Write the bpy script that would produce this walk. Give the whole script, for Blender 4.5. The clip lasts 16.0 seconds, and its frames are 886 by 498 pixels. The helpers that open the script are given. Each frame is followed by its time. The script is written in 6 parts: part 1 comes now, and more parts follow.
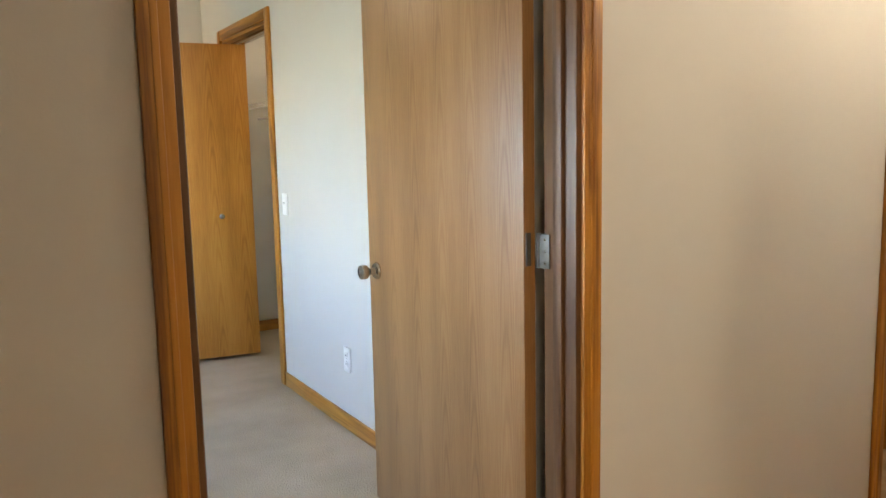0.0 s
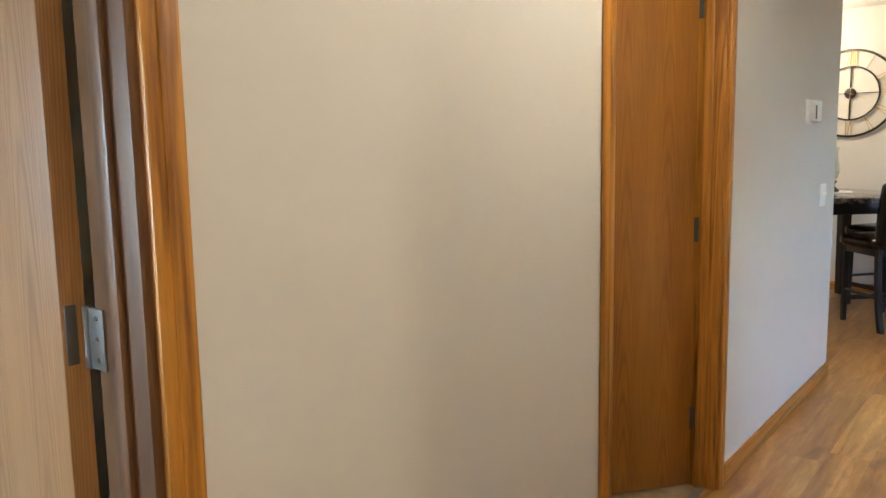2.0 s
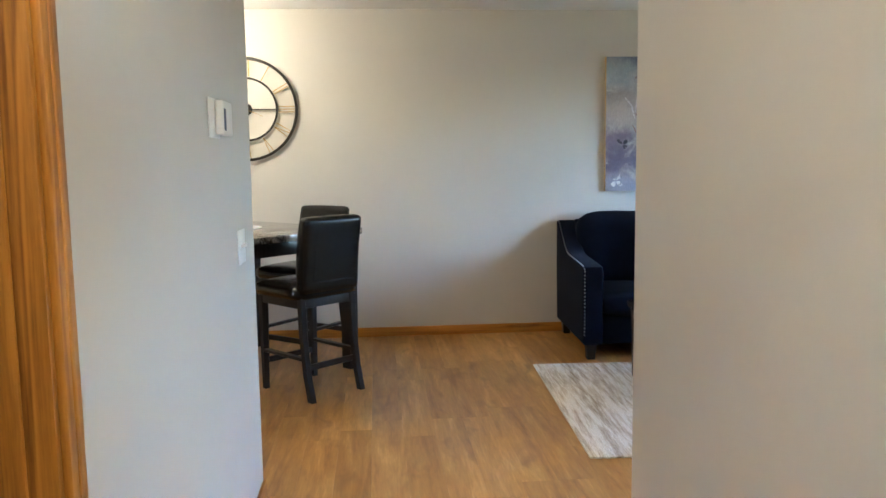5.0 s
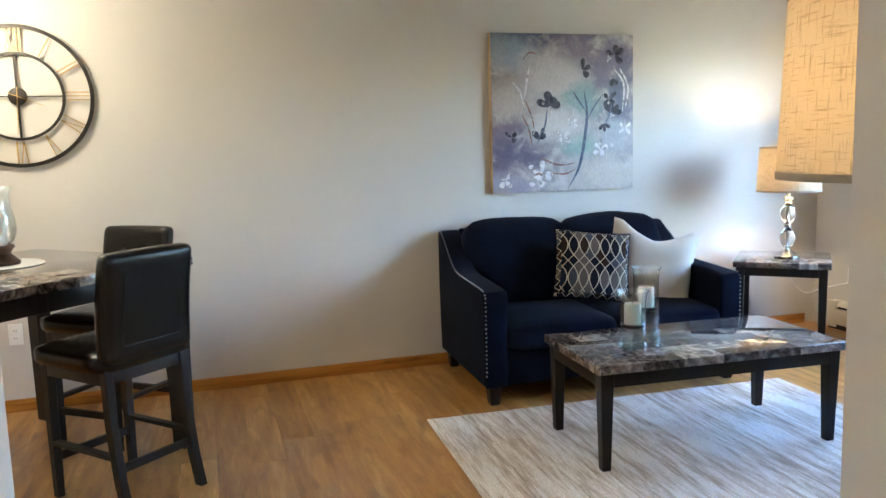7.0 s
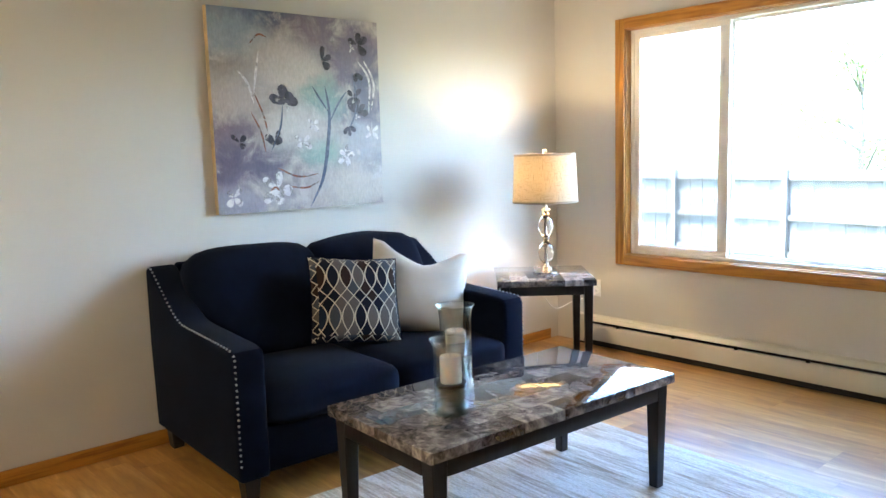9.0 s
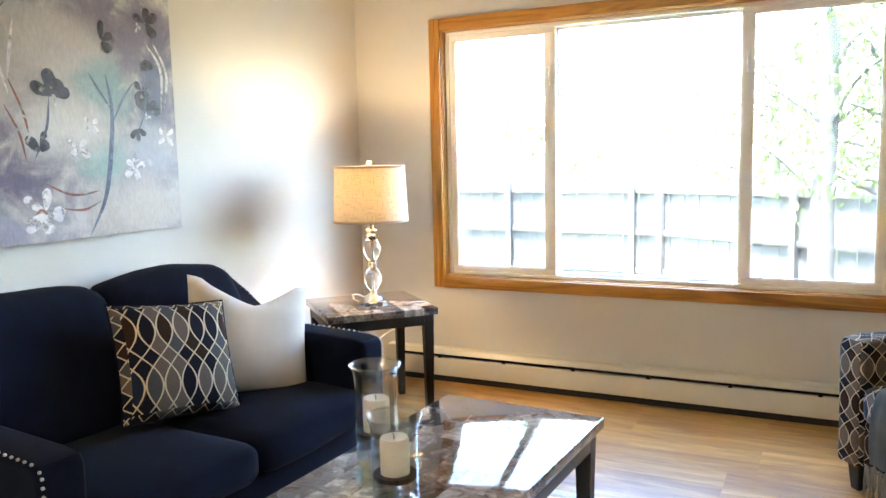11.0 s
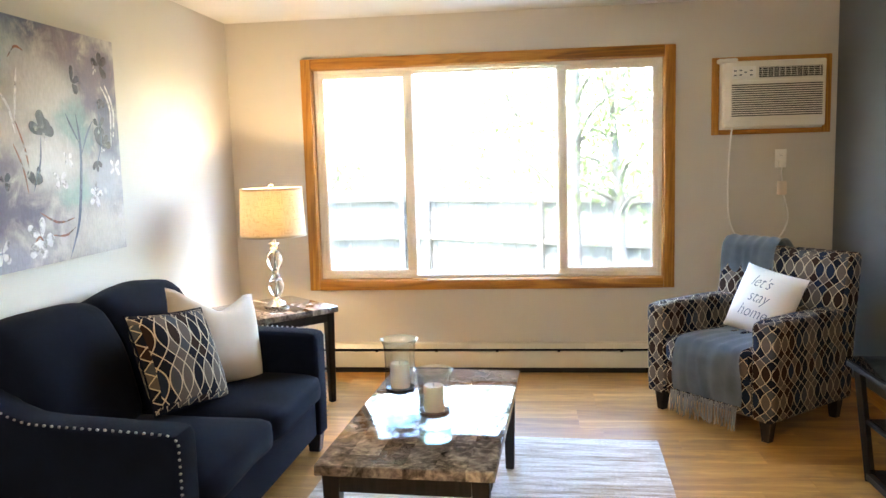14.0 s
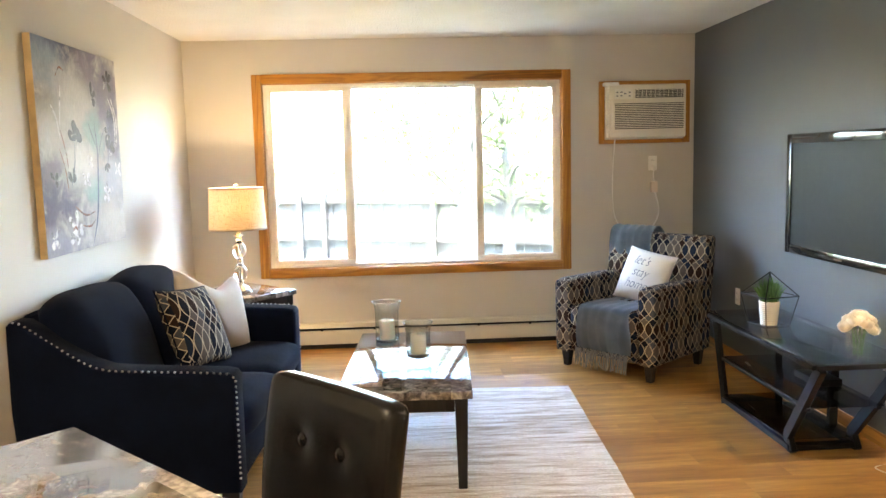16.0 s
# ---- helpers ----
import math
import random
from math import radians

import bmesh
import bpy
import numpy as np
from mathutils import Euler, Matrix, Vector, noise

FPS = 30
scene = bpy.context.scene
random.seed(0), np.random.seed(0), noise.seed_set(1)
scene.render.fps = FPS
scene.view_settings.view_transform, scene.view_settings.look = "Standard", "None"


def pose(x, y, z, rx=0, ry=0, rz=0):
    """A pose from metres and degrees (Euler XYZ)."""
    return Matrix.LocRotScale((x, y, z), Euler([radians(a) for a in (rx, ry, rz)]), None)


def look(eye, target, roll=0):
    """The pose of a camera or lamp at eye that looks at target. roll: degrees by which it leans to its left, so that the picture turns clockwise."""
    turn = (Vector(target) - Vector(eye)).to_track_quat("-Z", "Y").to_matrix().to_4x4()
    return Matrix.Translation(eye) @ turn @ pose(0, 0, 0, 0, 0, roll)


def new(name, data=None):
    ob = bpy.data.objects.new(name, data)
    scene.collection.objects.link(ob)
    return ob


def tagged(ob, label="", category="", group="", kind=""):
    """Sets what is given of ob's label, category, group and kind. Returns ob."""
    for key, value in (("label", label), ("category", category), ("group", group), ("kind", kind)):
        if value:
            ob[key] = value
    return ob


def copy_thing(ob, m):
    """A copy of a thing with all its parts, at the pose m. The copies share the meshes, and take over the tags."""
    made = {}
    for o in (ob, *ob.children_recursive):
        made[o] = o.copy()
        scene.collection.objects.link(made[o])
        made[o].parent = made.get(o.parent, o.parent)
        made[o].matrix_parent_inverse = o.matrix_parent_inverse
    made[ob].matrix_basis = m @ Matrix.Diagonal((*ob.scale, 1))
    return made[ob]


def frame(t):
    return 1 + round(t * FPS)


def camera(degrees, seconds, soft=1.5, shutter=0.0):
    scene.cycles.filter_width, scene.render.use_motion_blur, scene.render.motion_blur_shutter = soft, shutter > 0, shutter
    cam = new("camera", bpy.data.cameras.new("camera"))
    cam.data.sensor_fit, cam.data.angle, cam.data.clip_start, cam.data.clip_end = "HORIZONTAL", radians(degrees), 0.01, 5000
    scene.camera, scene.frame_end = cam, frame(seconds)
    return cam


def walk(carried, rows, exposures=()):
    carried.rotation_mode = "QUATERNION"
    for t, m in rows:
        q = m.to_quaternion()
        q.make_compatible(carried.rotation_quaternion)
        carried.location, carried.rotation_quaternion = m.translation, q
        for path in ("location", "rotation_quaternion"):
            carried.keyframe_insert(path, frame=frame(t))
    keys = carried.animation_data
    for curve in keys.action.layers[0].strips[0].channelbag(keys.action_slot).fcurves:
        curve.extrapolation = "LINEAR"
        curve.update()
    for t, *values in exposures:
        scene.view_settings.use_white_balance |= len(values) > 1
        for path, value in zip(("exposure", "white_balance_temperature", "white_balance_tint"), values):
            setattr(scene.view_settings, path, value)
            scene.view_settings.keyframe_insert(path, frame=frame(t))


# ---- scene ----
cam = camera(59.6, 16.0)
PATH = [
    (0, (0.254, 0.418, 1.313), (1.277, 2.117, 1.059), -1.2),
    (0.5, (0.416, 0.574, 1.318), (1.598, 2.166, 1.059), -1.3),
    (1, (0.611, 0.687, 1.317), (1.857, 2.229, 1.053), -1.6),
    (1.5, (0.785, 0.819, 1.325), (2.184, 2.224, 1.063), -1.3),
    (2, (0.949, 0.926, 1.307), (2.513, 2.145, 1.051), -1.0),
    (2.5, (1.021, 1.03, 1.291), (2.763, 1.982, 1.05), -0.6),
    (3, (1.365, 1.186, 1.295), (3.242, 1.831, 1.051), -0.5),
    (3.5, (1.667, 1.258, 1.295), (3.618, 1.625, 1.053), -1.0),
    (4, (2.002, 1.321, 1.297), (3.982, 1.466, 1.057), -1.2),
    (4.5, (2.32, 1.346, 1.319), (4.305, 1.32, 1.076), -1.1),
    (4.7, (2.454, 1.365, 1.311), (4.438, 1.274, 1.079), -0.9),
    (6.8, (3.686, 1.396, 1.382), (5.601, 0.878, 1.125), -1.8),
    (7, (3.809, 1.407, 1.374), (5.704, 0.821, 1.12), -1.7),
    (7.5, (4.061, 1.401, 1.371), (5.897, 0.646, 1.122), -1.7),
    (8, (4.343, 1.376, 1.367), (6.085, 0.425, 1.119), -1.6),
    (8.5, (4.61, 1.344, 1.363), (6.238, 0.209, 1.113), -1.7),
    (9, (4.873, 1.32, 1.361), (6.36, 0.007, 1.112), -1.7),
    (9.5, (5.137, 1.288, 1.355), (6.454, -0.196, 1.106), -1.6),
    (10, (5.367, 1.234, 1.351), (6.531, -0.373, 1.101), -1.7),
    (10.2, (5.467, 1.217, 1.35), (6.574, -0.431, 1.105), -1.6),
    (12.5, (6.256, 1.522, 1.436), (6.738, -0.404, 1.197), -1.3),
    (13, (6.298, 1.785, 1.452), (6.664, -0.167, 1.218), -1.4),
    (13.5, (6.349, 2.057, 1.46), (6.62, 0.088, 1.23), -1.5),
    (14, (6.435, 2.298, 1.485), (6.655, 0.324, 1.251), -1.6),
    (14.5, (6.535, 2.531, 1.483), (6.695, 0.551, 1.253), -1.6),
    (15, (6.615, 2.771, 1.488), (6.699, 0.786, 1.258), -1.5),
    (15.5, (6.726, 3.0, 1.488), (6.722, 1.013, 1.258), -1.5),
    (16, (6.851, 3.212, 1.494), (6.742, 1.228, 1.263), -1.4),
]
walk(cam, [(t, look(eye, target, roll)) for t, eye, target, roll in PATH],
     exposures=[(0.0, 6.05, 6350, 10), (4.0, 6.3, 5450, 5), (7.0, 6.47, 5600, 4), (9.5, 6.64, 6150, 6), (12.5, 6.85, 7050, 9), (16.0, 6.9, 7150, 10)])

# ---- plan, in metres ----
XE, YS, XW, YH, YB = 8.49, -2.975, 4.46, 1.847, 0.753   # east, south, tv wall, hall north, hall south
CEIL = 2.44
BX, BY, BW = 1.684, 5.95, -1.9                          # bedroom: east wall, north wall, west wall
DOOR_A = (0.564, 1.508)                                 # clear opening to the bedroom
DOOR_B = (2.86, 3.795)                                  # clear opening to the bathroom
DOOR_H = 2.04
WIN = (5.533, 7.903, 0.644, 2.111)                        # window opening x0 x1 z0 z1
HC = 5.66                                               # hall's north wall ends here
YN = 4.7                                                # north end of the dining area
T = 0.12

# ---- light ----
world = bpy.data.worlds.new("sky")
scene.world = world
world.use_nodes = True
wn = world.node_tree
sky = wn.nodes.new("ShaderNodeTexSky")
sky.sky_type, sky.sun_disc = "NISHITA", False
sky.sun_elevation, sky.sun_rotation = radians(68), radians(18)
wn.nodes["Background"].inputs["Strength"].default_value = 0.15
wn.links.new(sky.outputs["Color"], wn.nodes["Background"].inputs["Color"])
sun = new("sun", bpy.data.lights.new("sun", "SUN"))
sun.data.energy, sun.data.angle, sun.data.color = 1.8, radians(12), (1.0, 0.97, 0.93)
sun.matrix_world = look((0, 0, 0), (-0.116, -0.356, -0.927))


def lamp(name, kind, m, energy, color, size=0.05, size_y=None):
    ob = new(name, bpy.data.lights.new(name, kind))
    ob.data.energy, ob.data.color = energy, color
    if kind == "AREA":
        ob.data.size = size
        if size_y:
            ob.data.shape, ob.data.size_y = "RECTANGLE", size_y
    else:
        ob.data.shadow_soft_size = size
    ob.matrix_world = m
    return ob


WARM = (1.0, 0.74, 0.45)
lamp("bulb_end_table", "POINT", pose(7.985, -2.27, 1.222), 0.29, (1.0, 0.72, 0.42), 0.03)
lamp("bulb_floor_lamp", "POINT", pose(4.684, 0.392, 1.45), 0.28, WARM, 0.035)
lamp("bulb_dining", "POINT", pose(7.75, 2.55, 2.16), 0.64, (1.0, 0.80, 0.55), 0.10)
lamp("bulb_entry", "POINT", pose(-0.50, -0.90, 2.20), 2.2, (1.0, 0.85, 0.64), 0.14)
# unseen fill, added to brighten the hallway walls
lamp("bulb_hall", "POINT", pose(2.7, 1.20, 2.27), 0.46, (1.0, 0.85, 0.64), 0.10)
# added lamp out of view that lifts the bathroom and its door
lamp("bulb_bathroom", "POINT", pose(3.0, 3.3, 2.2), 0.44, (1.0, 0.80, 0.56), 0.10)
lamp("bulb_bedroom", "POINT", pose(1.13, 5.70, 1.16), 0.36, WARM, 0.04)
# unseen ceiling fill, added for warmth in bedroom and closet
lamp("bulb_bedroom_ceiling", "POINT", pose(0.9, 4.0, 2.30), 0.10, (1.0, 0.80, 0.55), 0.12)
lamp("daylight_bedroom", "AREA", look((BW + 0.05, 3.7, 1.45), (1.0, 3.7, 1.2)), 0.16, (0.62, 0.75, 1.0), 1.1, 1.0)
# added lamp, never in view, to brighten the dark closet
lamp("bulb_closet", "POINT", pose(2.12, 5.15, 2.32), 0.10, (1.0, 0.84, 0.62), 0.06)
# invented fill beyond the view, for the dining area's north end
lamp("bulb_kitchen", "POINT", pose(7.0, 4.2, 2.2), 0.37, (1.0, 0.80, 0.55), 0.10)


# ---- node helpers and materials ----
class Nodes:
    """A small wrapper that wires up one material."""

    def __init__(self, name):
        self.m = bpy.data.materials.new(name)
        self.m.use_nodes = True
        self.t = self.m.node_tree
        self.b = self.t.nodes["Principled BSDF"]

    def put(self, socket, v):
        if isinstance(v, bpy.types.NodeSocket):
            self.t.links.new(v, socket)
        elif isinstance(v, tuple) and len(v) == 3 and socket.type == "RGBA":
            socket.default_value = (*v, 1)
        else:
            socket.default_value = v

    def set(self, **kw):
        for k, v in kw.items():
            self.put(self.b.inputs[k.replace("_", " ")], v)
        return self

    def math(self, op, a, b=0.0, c=0.0):
        n = self.t.nodes.new("ShaderNodeMath")
        n.operation = op
        for i, v in enumerate((a, b, c)):
            self.put(n.inputs[i], v)
        return n.outputs[0]

    def coord(self, which="Object", scale=(1, 1, 1), rot=(0, 0, 0)):
        n = self.t.nodes.new("ShaderNodeTexCoord")
        mp = self.t.nodes.new("ShaderNodeMapping")
        self.t.links.new(n.outputs[which], mp.inputs["Vector"])
        mp.inputs["Scale"].default_value = scale
        mp.inputs["Rotation"].default_value = [radians(a) for a in rot]
        return mp.outputs[0]

    def shift(self, vec, amount):
        n = self.t.nodes.new("ShaderNodeVectorMath")
        n.operation = "ADD"
        self.t.links.new(vec, n.inputs[0])
        comb = self.t.nodes.new("ShaderNodeCombineXYZ")
        for i in range(3):
            self.put(comb.inputs[i], amount)
        self.t.links.new(comb.outputs[0], n.inputs[1])
        return n.outputs[0]

    def noise(self, vec, scale, detail=4.0, rough=0.55, dist=0.0):
        n = self.t.nodes.new("ShaderNodeTexNoise")
        self.t.links.new(vec, n.inputs["Vector"])
        n.inputs["Scale"].default_value, n.inputs["Detail"].default_value = scale, detail
        n.inputs["Roughness"].default_value, n.inputs["Distortion"].default_value = rough, dist
        return n.outputs[0]

    def voronoi(self, vec, scale, out="Distance", feature="F1"):
        n = self.t.nodes.new("ShaderNodeTexVoronoi")
        n.feature = feature
        self.t.links.new(vec, n.inputs["Vector"])
        n.inputs["Scale"].default_value = scale
        return n.outputs[out]

    def ramp(self, fac, *stops):
        n = self.t.nodes.new("ShaderNodeValToRGB")
        e = n.color_ramp.elements
        while len(e) < len(stops):
            e.new(0.5)
        for el, (p, c) in zip(e, stops):
            el.position, el.color = p, (*c, 1)
        self.t.links.new(fac, n.inputs[0])
        return n.outputs[0]

    def mix(self, fac, a, b, mode="MIX"):
        n = self.t.nodes.new("ShaderNodeMix")
        n.data_type, n.blend_type = "RGBA", mode
        self.put(n.inputs[0], fac)
        self.put(n.inputs[6], a)
        self.put(n.inputs[7], b)
        return n.outputs[2]

    def random(self):
        return self.t.nodes.new("ShaderNodeObjectInfo").outputs["Random"]

    def island(self):
        return self.t.nodes.new("ShaderNodeNewGeometry").outputs["Random Per Island"]

    def xyz(self, vec):
        n = self.t.nodes.new("ShaderNodeSeparateXYZ")
        self.t.links.new(vec, n.inputs[0])
        return n.outputs[0], n.outputs[1], n.outputs[2]

    def bump(self, height, strength=0.3, distance=0.002):
        n = self.t.nodes.new("ShaderNodeBump")
        n.inputs["Strength"].default_value, n.inputs["Distance"].default_value = strength, distance
        self.put(n.inputs["Height"], height)
        self.t.links.new(n.outputs[0], self.b.inputs["Normal"])
        return self


def plain(name, color, rough=0.5, metal=0.0, vary=0.08, scale=6.0, bump=0.0, bump_scale=200.0):
    n = Nodes(name)
    v = n.coord()
    big = n.noise(v, scale, 3)
    dark = tuple(c * (1 - vary) for c in color)
    light = tuple(min(1.0, c * (1 + vary)) for c in color)
    n.set(Base_Color=n.ramp(big, (0.3, dark), (0.7, light)), Metallic=metal)
    n.set(Roughness=n.math("ADD", rough - 0.05, n.math("MULTIPLY", n.noise(v, scale * 5, 2), 0.1)))
    if bump:
        n.bump(n.noise(v, bump_scale, 2), bump, 0.001)
    return n.m


def paint(name, color):
    """Rolled wall paint: faint orange peel, faint patches."""
    n = Nodes(name)
    v = n.coord()
    patch = n.noise(v, 0.9, 3)
    c = n.ramp(patch, (0.3, tuple(x * 0.96 for x in color)), (0.7, tuple(min(1, x * 1.03) for x in color)))
    scuff = n.ramp(n.noise(v, 7, 5, 0.7), (0.25, (0.98, 0.98, 0.975)), (0.42, (1, 1, 1)))
    n.set(Base_Color=n.mix(1.0, c, scuff, "MULTIPLY"), Roughness=0.62)
    return n.bump(n.noise(v, 190, 3), 0.25, 0.0012).m


def wood(name, dark, mid, light, grain="Z", rough=0.42, per_piece=0.0, coarse=1.0, figured=0.08):
    """Oak with long grain along one axis; figure at two scales."""
    n = Nodes(name)
    s = {"X": (0.055, 1, 1), "Y": (1, 0.055, 1), "Z": (1, 1, 0.055)}[grain]
    v = n.coord("Object", s)
    rnd = n.random()
    v = n.shift(v, n.math("MULTIPLY", rnd, 37.0))
    figure = n.noise(v, 9.0 * coarse, 3, 0.5, 1.6)
    rings = n.math("SINE", n.math("MULTIPLY", figure, 30.0))
    pore = n.noise(v, 120 * coarse, 4, 0.7)
    f = n.math("ADD", n.math("MULTIPLY", rings, figured), n.math("ADD", n.math("MULTIPLY", pore, 0.40), n.math("MULTIPLY", figure, 0.50)))
    c = n.ramp(f, (0.22, dark), (0.46, mid), (0.78, light))
    if per_piece:
        tone = n.ramp(rnd, (0.0, (1 - per_piece,) * 3), (0.5, (1, 1, 1)), (1.0, (1 + per_piece * 0.6, 1 + per_piece * 0.5, 1 + per_piece * 0.35)))
        c = n.mix(1.0, c, tone, "MULTIPLY")
    n.set(Base_Color=c, Roughness=n.math("ADD", rough - 0.06, n.math("MULTIPLY", pore, 0.14)))
    return n.bump(pore, 0.18, 0.0006).m


def veneer(name, dark, mid, light, rough=0.40):
    """Flat-cut oak veneer in broad leaves: short dark pores and pointed cathedral figure."""
    n = Nodes(name)
    v = n.coord()
    x, y, z = n.xyz(v)
    across = n.math("ADD", x, y)
    leaf = n.math("FLOOR", n.math("DIVIDE", across, 0.165))
    local = n.math("SUBTRACT", n.math("FRACT", n.math("DIVIDE", across, 0.165)), 0.5)
    wob = n.noise(n.coord("Object", (1, 1, 0.25)), 5.0, 3, 0.5)
    arch = n.math("ADD", n.math("MULTIPLY", n.math("MULTIPLY", local, local), 26.0), n.math("MULTIPLY", n.math("ADD", z, n.math("MULTIPLY", leaf, 0.37)), 3.1))
    rings = n.math("POWER", n.math("ABSOLUTE", n.math("SINE", n.math("ADD", n.math("MULTIPLY", arch, 5.0), n.math("MULTIPLY", wob, 9.0)))), 5.0)
    pore = n.noise(n.coord("Object", (1, 1, 0.035)), 210, 3, 0.7)
    soft = n.noise(n.coord("Object", (1, 1, 0.12)), 9, 3, 0.5)
    f = n.math("ADD", n.math("MULTIPLY", pore, 0.42), n.math("MULTIPLY", soft, 0.50))
    f = n.math("SUBTRACT", n.math("ADD", f, 0.05), n.math("MULTIPLY", n.math("MULTIPLY", rings, pore), 0.20))
    n.set(Base_Color=n.ramp(f, (0.28, dark), (0.47, mid), (0.66, light)), Roughness=n.math("ADD", rough - 0.05, n.math("MULTIPLY", pore, 0.12)))
    return n.bump(pore, 0.18, 0.0006).m


def floor_wood():
    n = Nodes("plank_floor")
    v = n.coord("Object", (0.11, 1, 1))
    rnd = n.random()
    v = n.shift(v, n.math("MULTIPLY", rnd, 53.0))
    figure = n.noise(v, 11, 3, 0.5, 1.1)
    streak = n.noise(v, 34, 3, 0.55, 0.5)
    pore = n.noise(v, 120, 3, 0.6)
    f = n.math("ADD", n.math("ADD", n.math("MULTIPLY", figure, 0.52), n.math("MULTIPLY", streak, 0.26)), n.math("MULTIPLY", pore, 0.22))
    c = n.ramp(f, (0.32, (0.27, 0.113, 0.020)), (0.45, (0.44, 0.212, 0.048)), (0.55, (0.54, 0.280, 0.072)), (0.67, (0.72, 0.43, 0.145)))
    knots = n.noise(n.shift(n.coord("Object", (0.6, 1.5, 1)), n.math("MULTIPLY", rnd, 31.0)), 5.0, 3, 0.5, 0.6)
    c = n.mix(n.ramp(knots, (0.58, (0, 0, 0)), (0.78, (0.7, 0.7, 0.7))), c, (0.19, 0.078, 0.020))
    tone = n.ramp(rnd, (0.0, (0.80, 0.76, 0.70)), (0.35, (0.93, 0.92, 0.90)), (0.80, (1.04, 1.05, 1.06)), (0.90, (1.08, 1.10, 1.12)), (1.0, (1.30, 1.42, 1.55)))
    n.set(Base_Color=n.mix(1.0, c, tone, "MULTIPLY"), Roughness=n.math("ADD", 0.30, n.math("MULTIPLY", pore, 0.08)), Specular_IOR_Level=1.0)
    return n.m


def carpet():
    n = Nodes("carpet")
    v = n.coord()
    tuft = n.voronoi(v, 170)
    patch = n.noise(v, 2.2, 4)
    c = n.ramp(patch, (0.3, (0.46, 0.375, 0.27)), (0.7, (0.62, 0.52, 0.395)))
    c = n.mix(1.0, c, n.ramp(n.noise(v, 260, 2), (0.3, (0.78, 0.77, 0.75)), (0.7, (1.1, 1.1, 1.1))), "MULTIPLY")
    n.set(Base_Color=c, Roughness=0.95)
    return n.bump(tuft, 0.9, 0.006).m


def stone_top(name, which="Object"):
    """Faux marble laid in blocks: each block shifts the cloud pattern and its tone."""
    n = Nodes(name)
    v = n.coord(which)
    x, y, z = n.xyz(v)
    row = n.math("FLOOR", n.math("DIVIDE", x, 0.105))
    y2 = n.math("ADD", y, n.math("MULTIPLY", row, 0.071))
    col = n.math("FLOOR", n.math("DIVIDE", y2, 0.19))
    ident = n.math("FRACT", n.math("MULTIPLY", n.math("SINE", n.math("ADD", n.math("MULTIPLY", row, 12.98), n.math("MULTIPLY", col, 78.2))), 437.5))
    w = n.shift(v, n.math("MULTIPLY", ident, 9.0))
    cloud = n.noise(w, 13, 6, 0.62, 1.4)
    fine = n.noise(w, 60, 5, 0.7)
    f = n.math("ADD", n.math("MULTIPLY", cloud, 0.72), n.math("MULTIPLY", fine, 0.28))
    f = n.math("ADD", f, n.math("MULTIPLY", n.math("SUBTRACT", ident, 0.5), 0.17))
    c = n.ramp(f, (0.36, (0.026, 0.022, 0.022)), (0.45, (0.090, 0.077, 0.075)), (0.54, (0.190, 0.165, 0.155)), (0.66, (0.40, 0.355, 0.315)))
    n.set(Base_Color=c, Roughness=0.04, Specular_IOR_Level=0.75)
    return n.m


def woven(name, color, rough=0.9, scale=900.0, sheen=0.3, patch=0.12, spec=0.3):
    n = Nodes(name)
    v = n.coord("UV")
    weave = n.math("MULTIPLY", n.math("SINE", n.math("MULTIPLY", n.xyz(v)[0], scale)), n.math("SINE", n.math("MULTIPLY", n.xyz(v)[1], scale)))
    soft = n.noise(n.coord(), 5, 4)
    c = n.ramp(soft, (0.3, tuple(x * (1 - patch) for x in color)), (0.7, tuple(min(1, x * (1 + patch)) for x in color)))
    n.set(Base_Color=c, Roughness=rough, Sheen_Weight=sheen, Sheen_Roughness=0.5, Specular_IOR_Level=spec)
    return n.bump(n.math("ADD", weave, n.noise(v, 60, 3)), 0.22, 0.0007).m


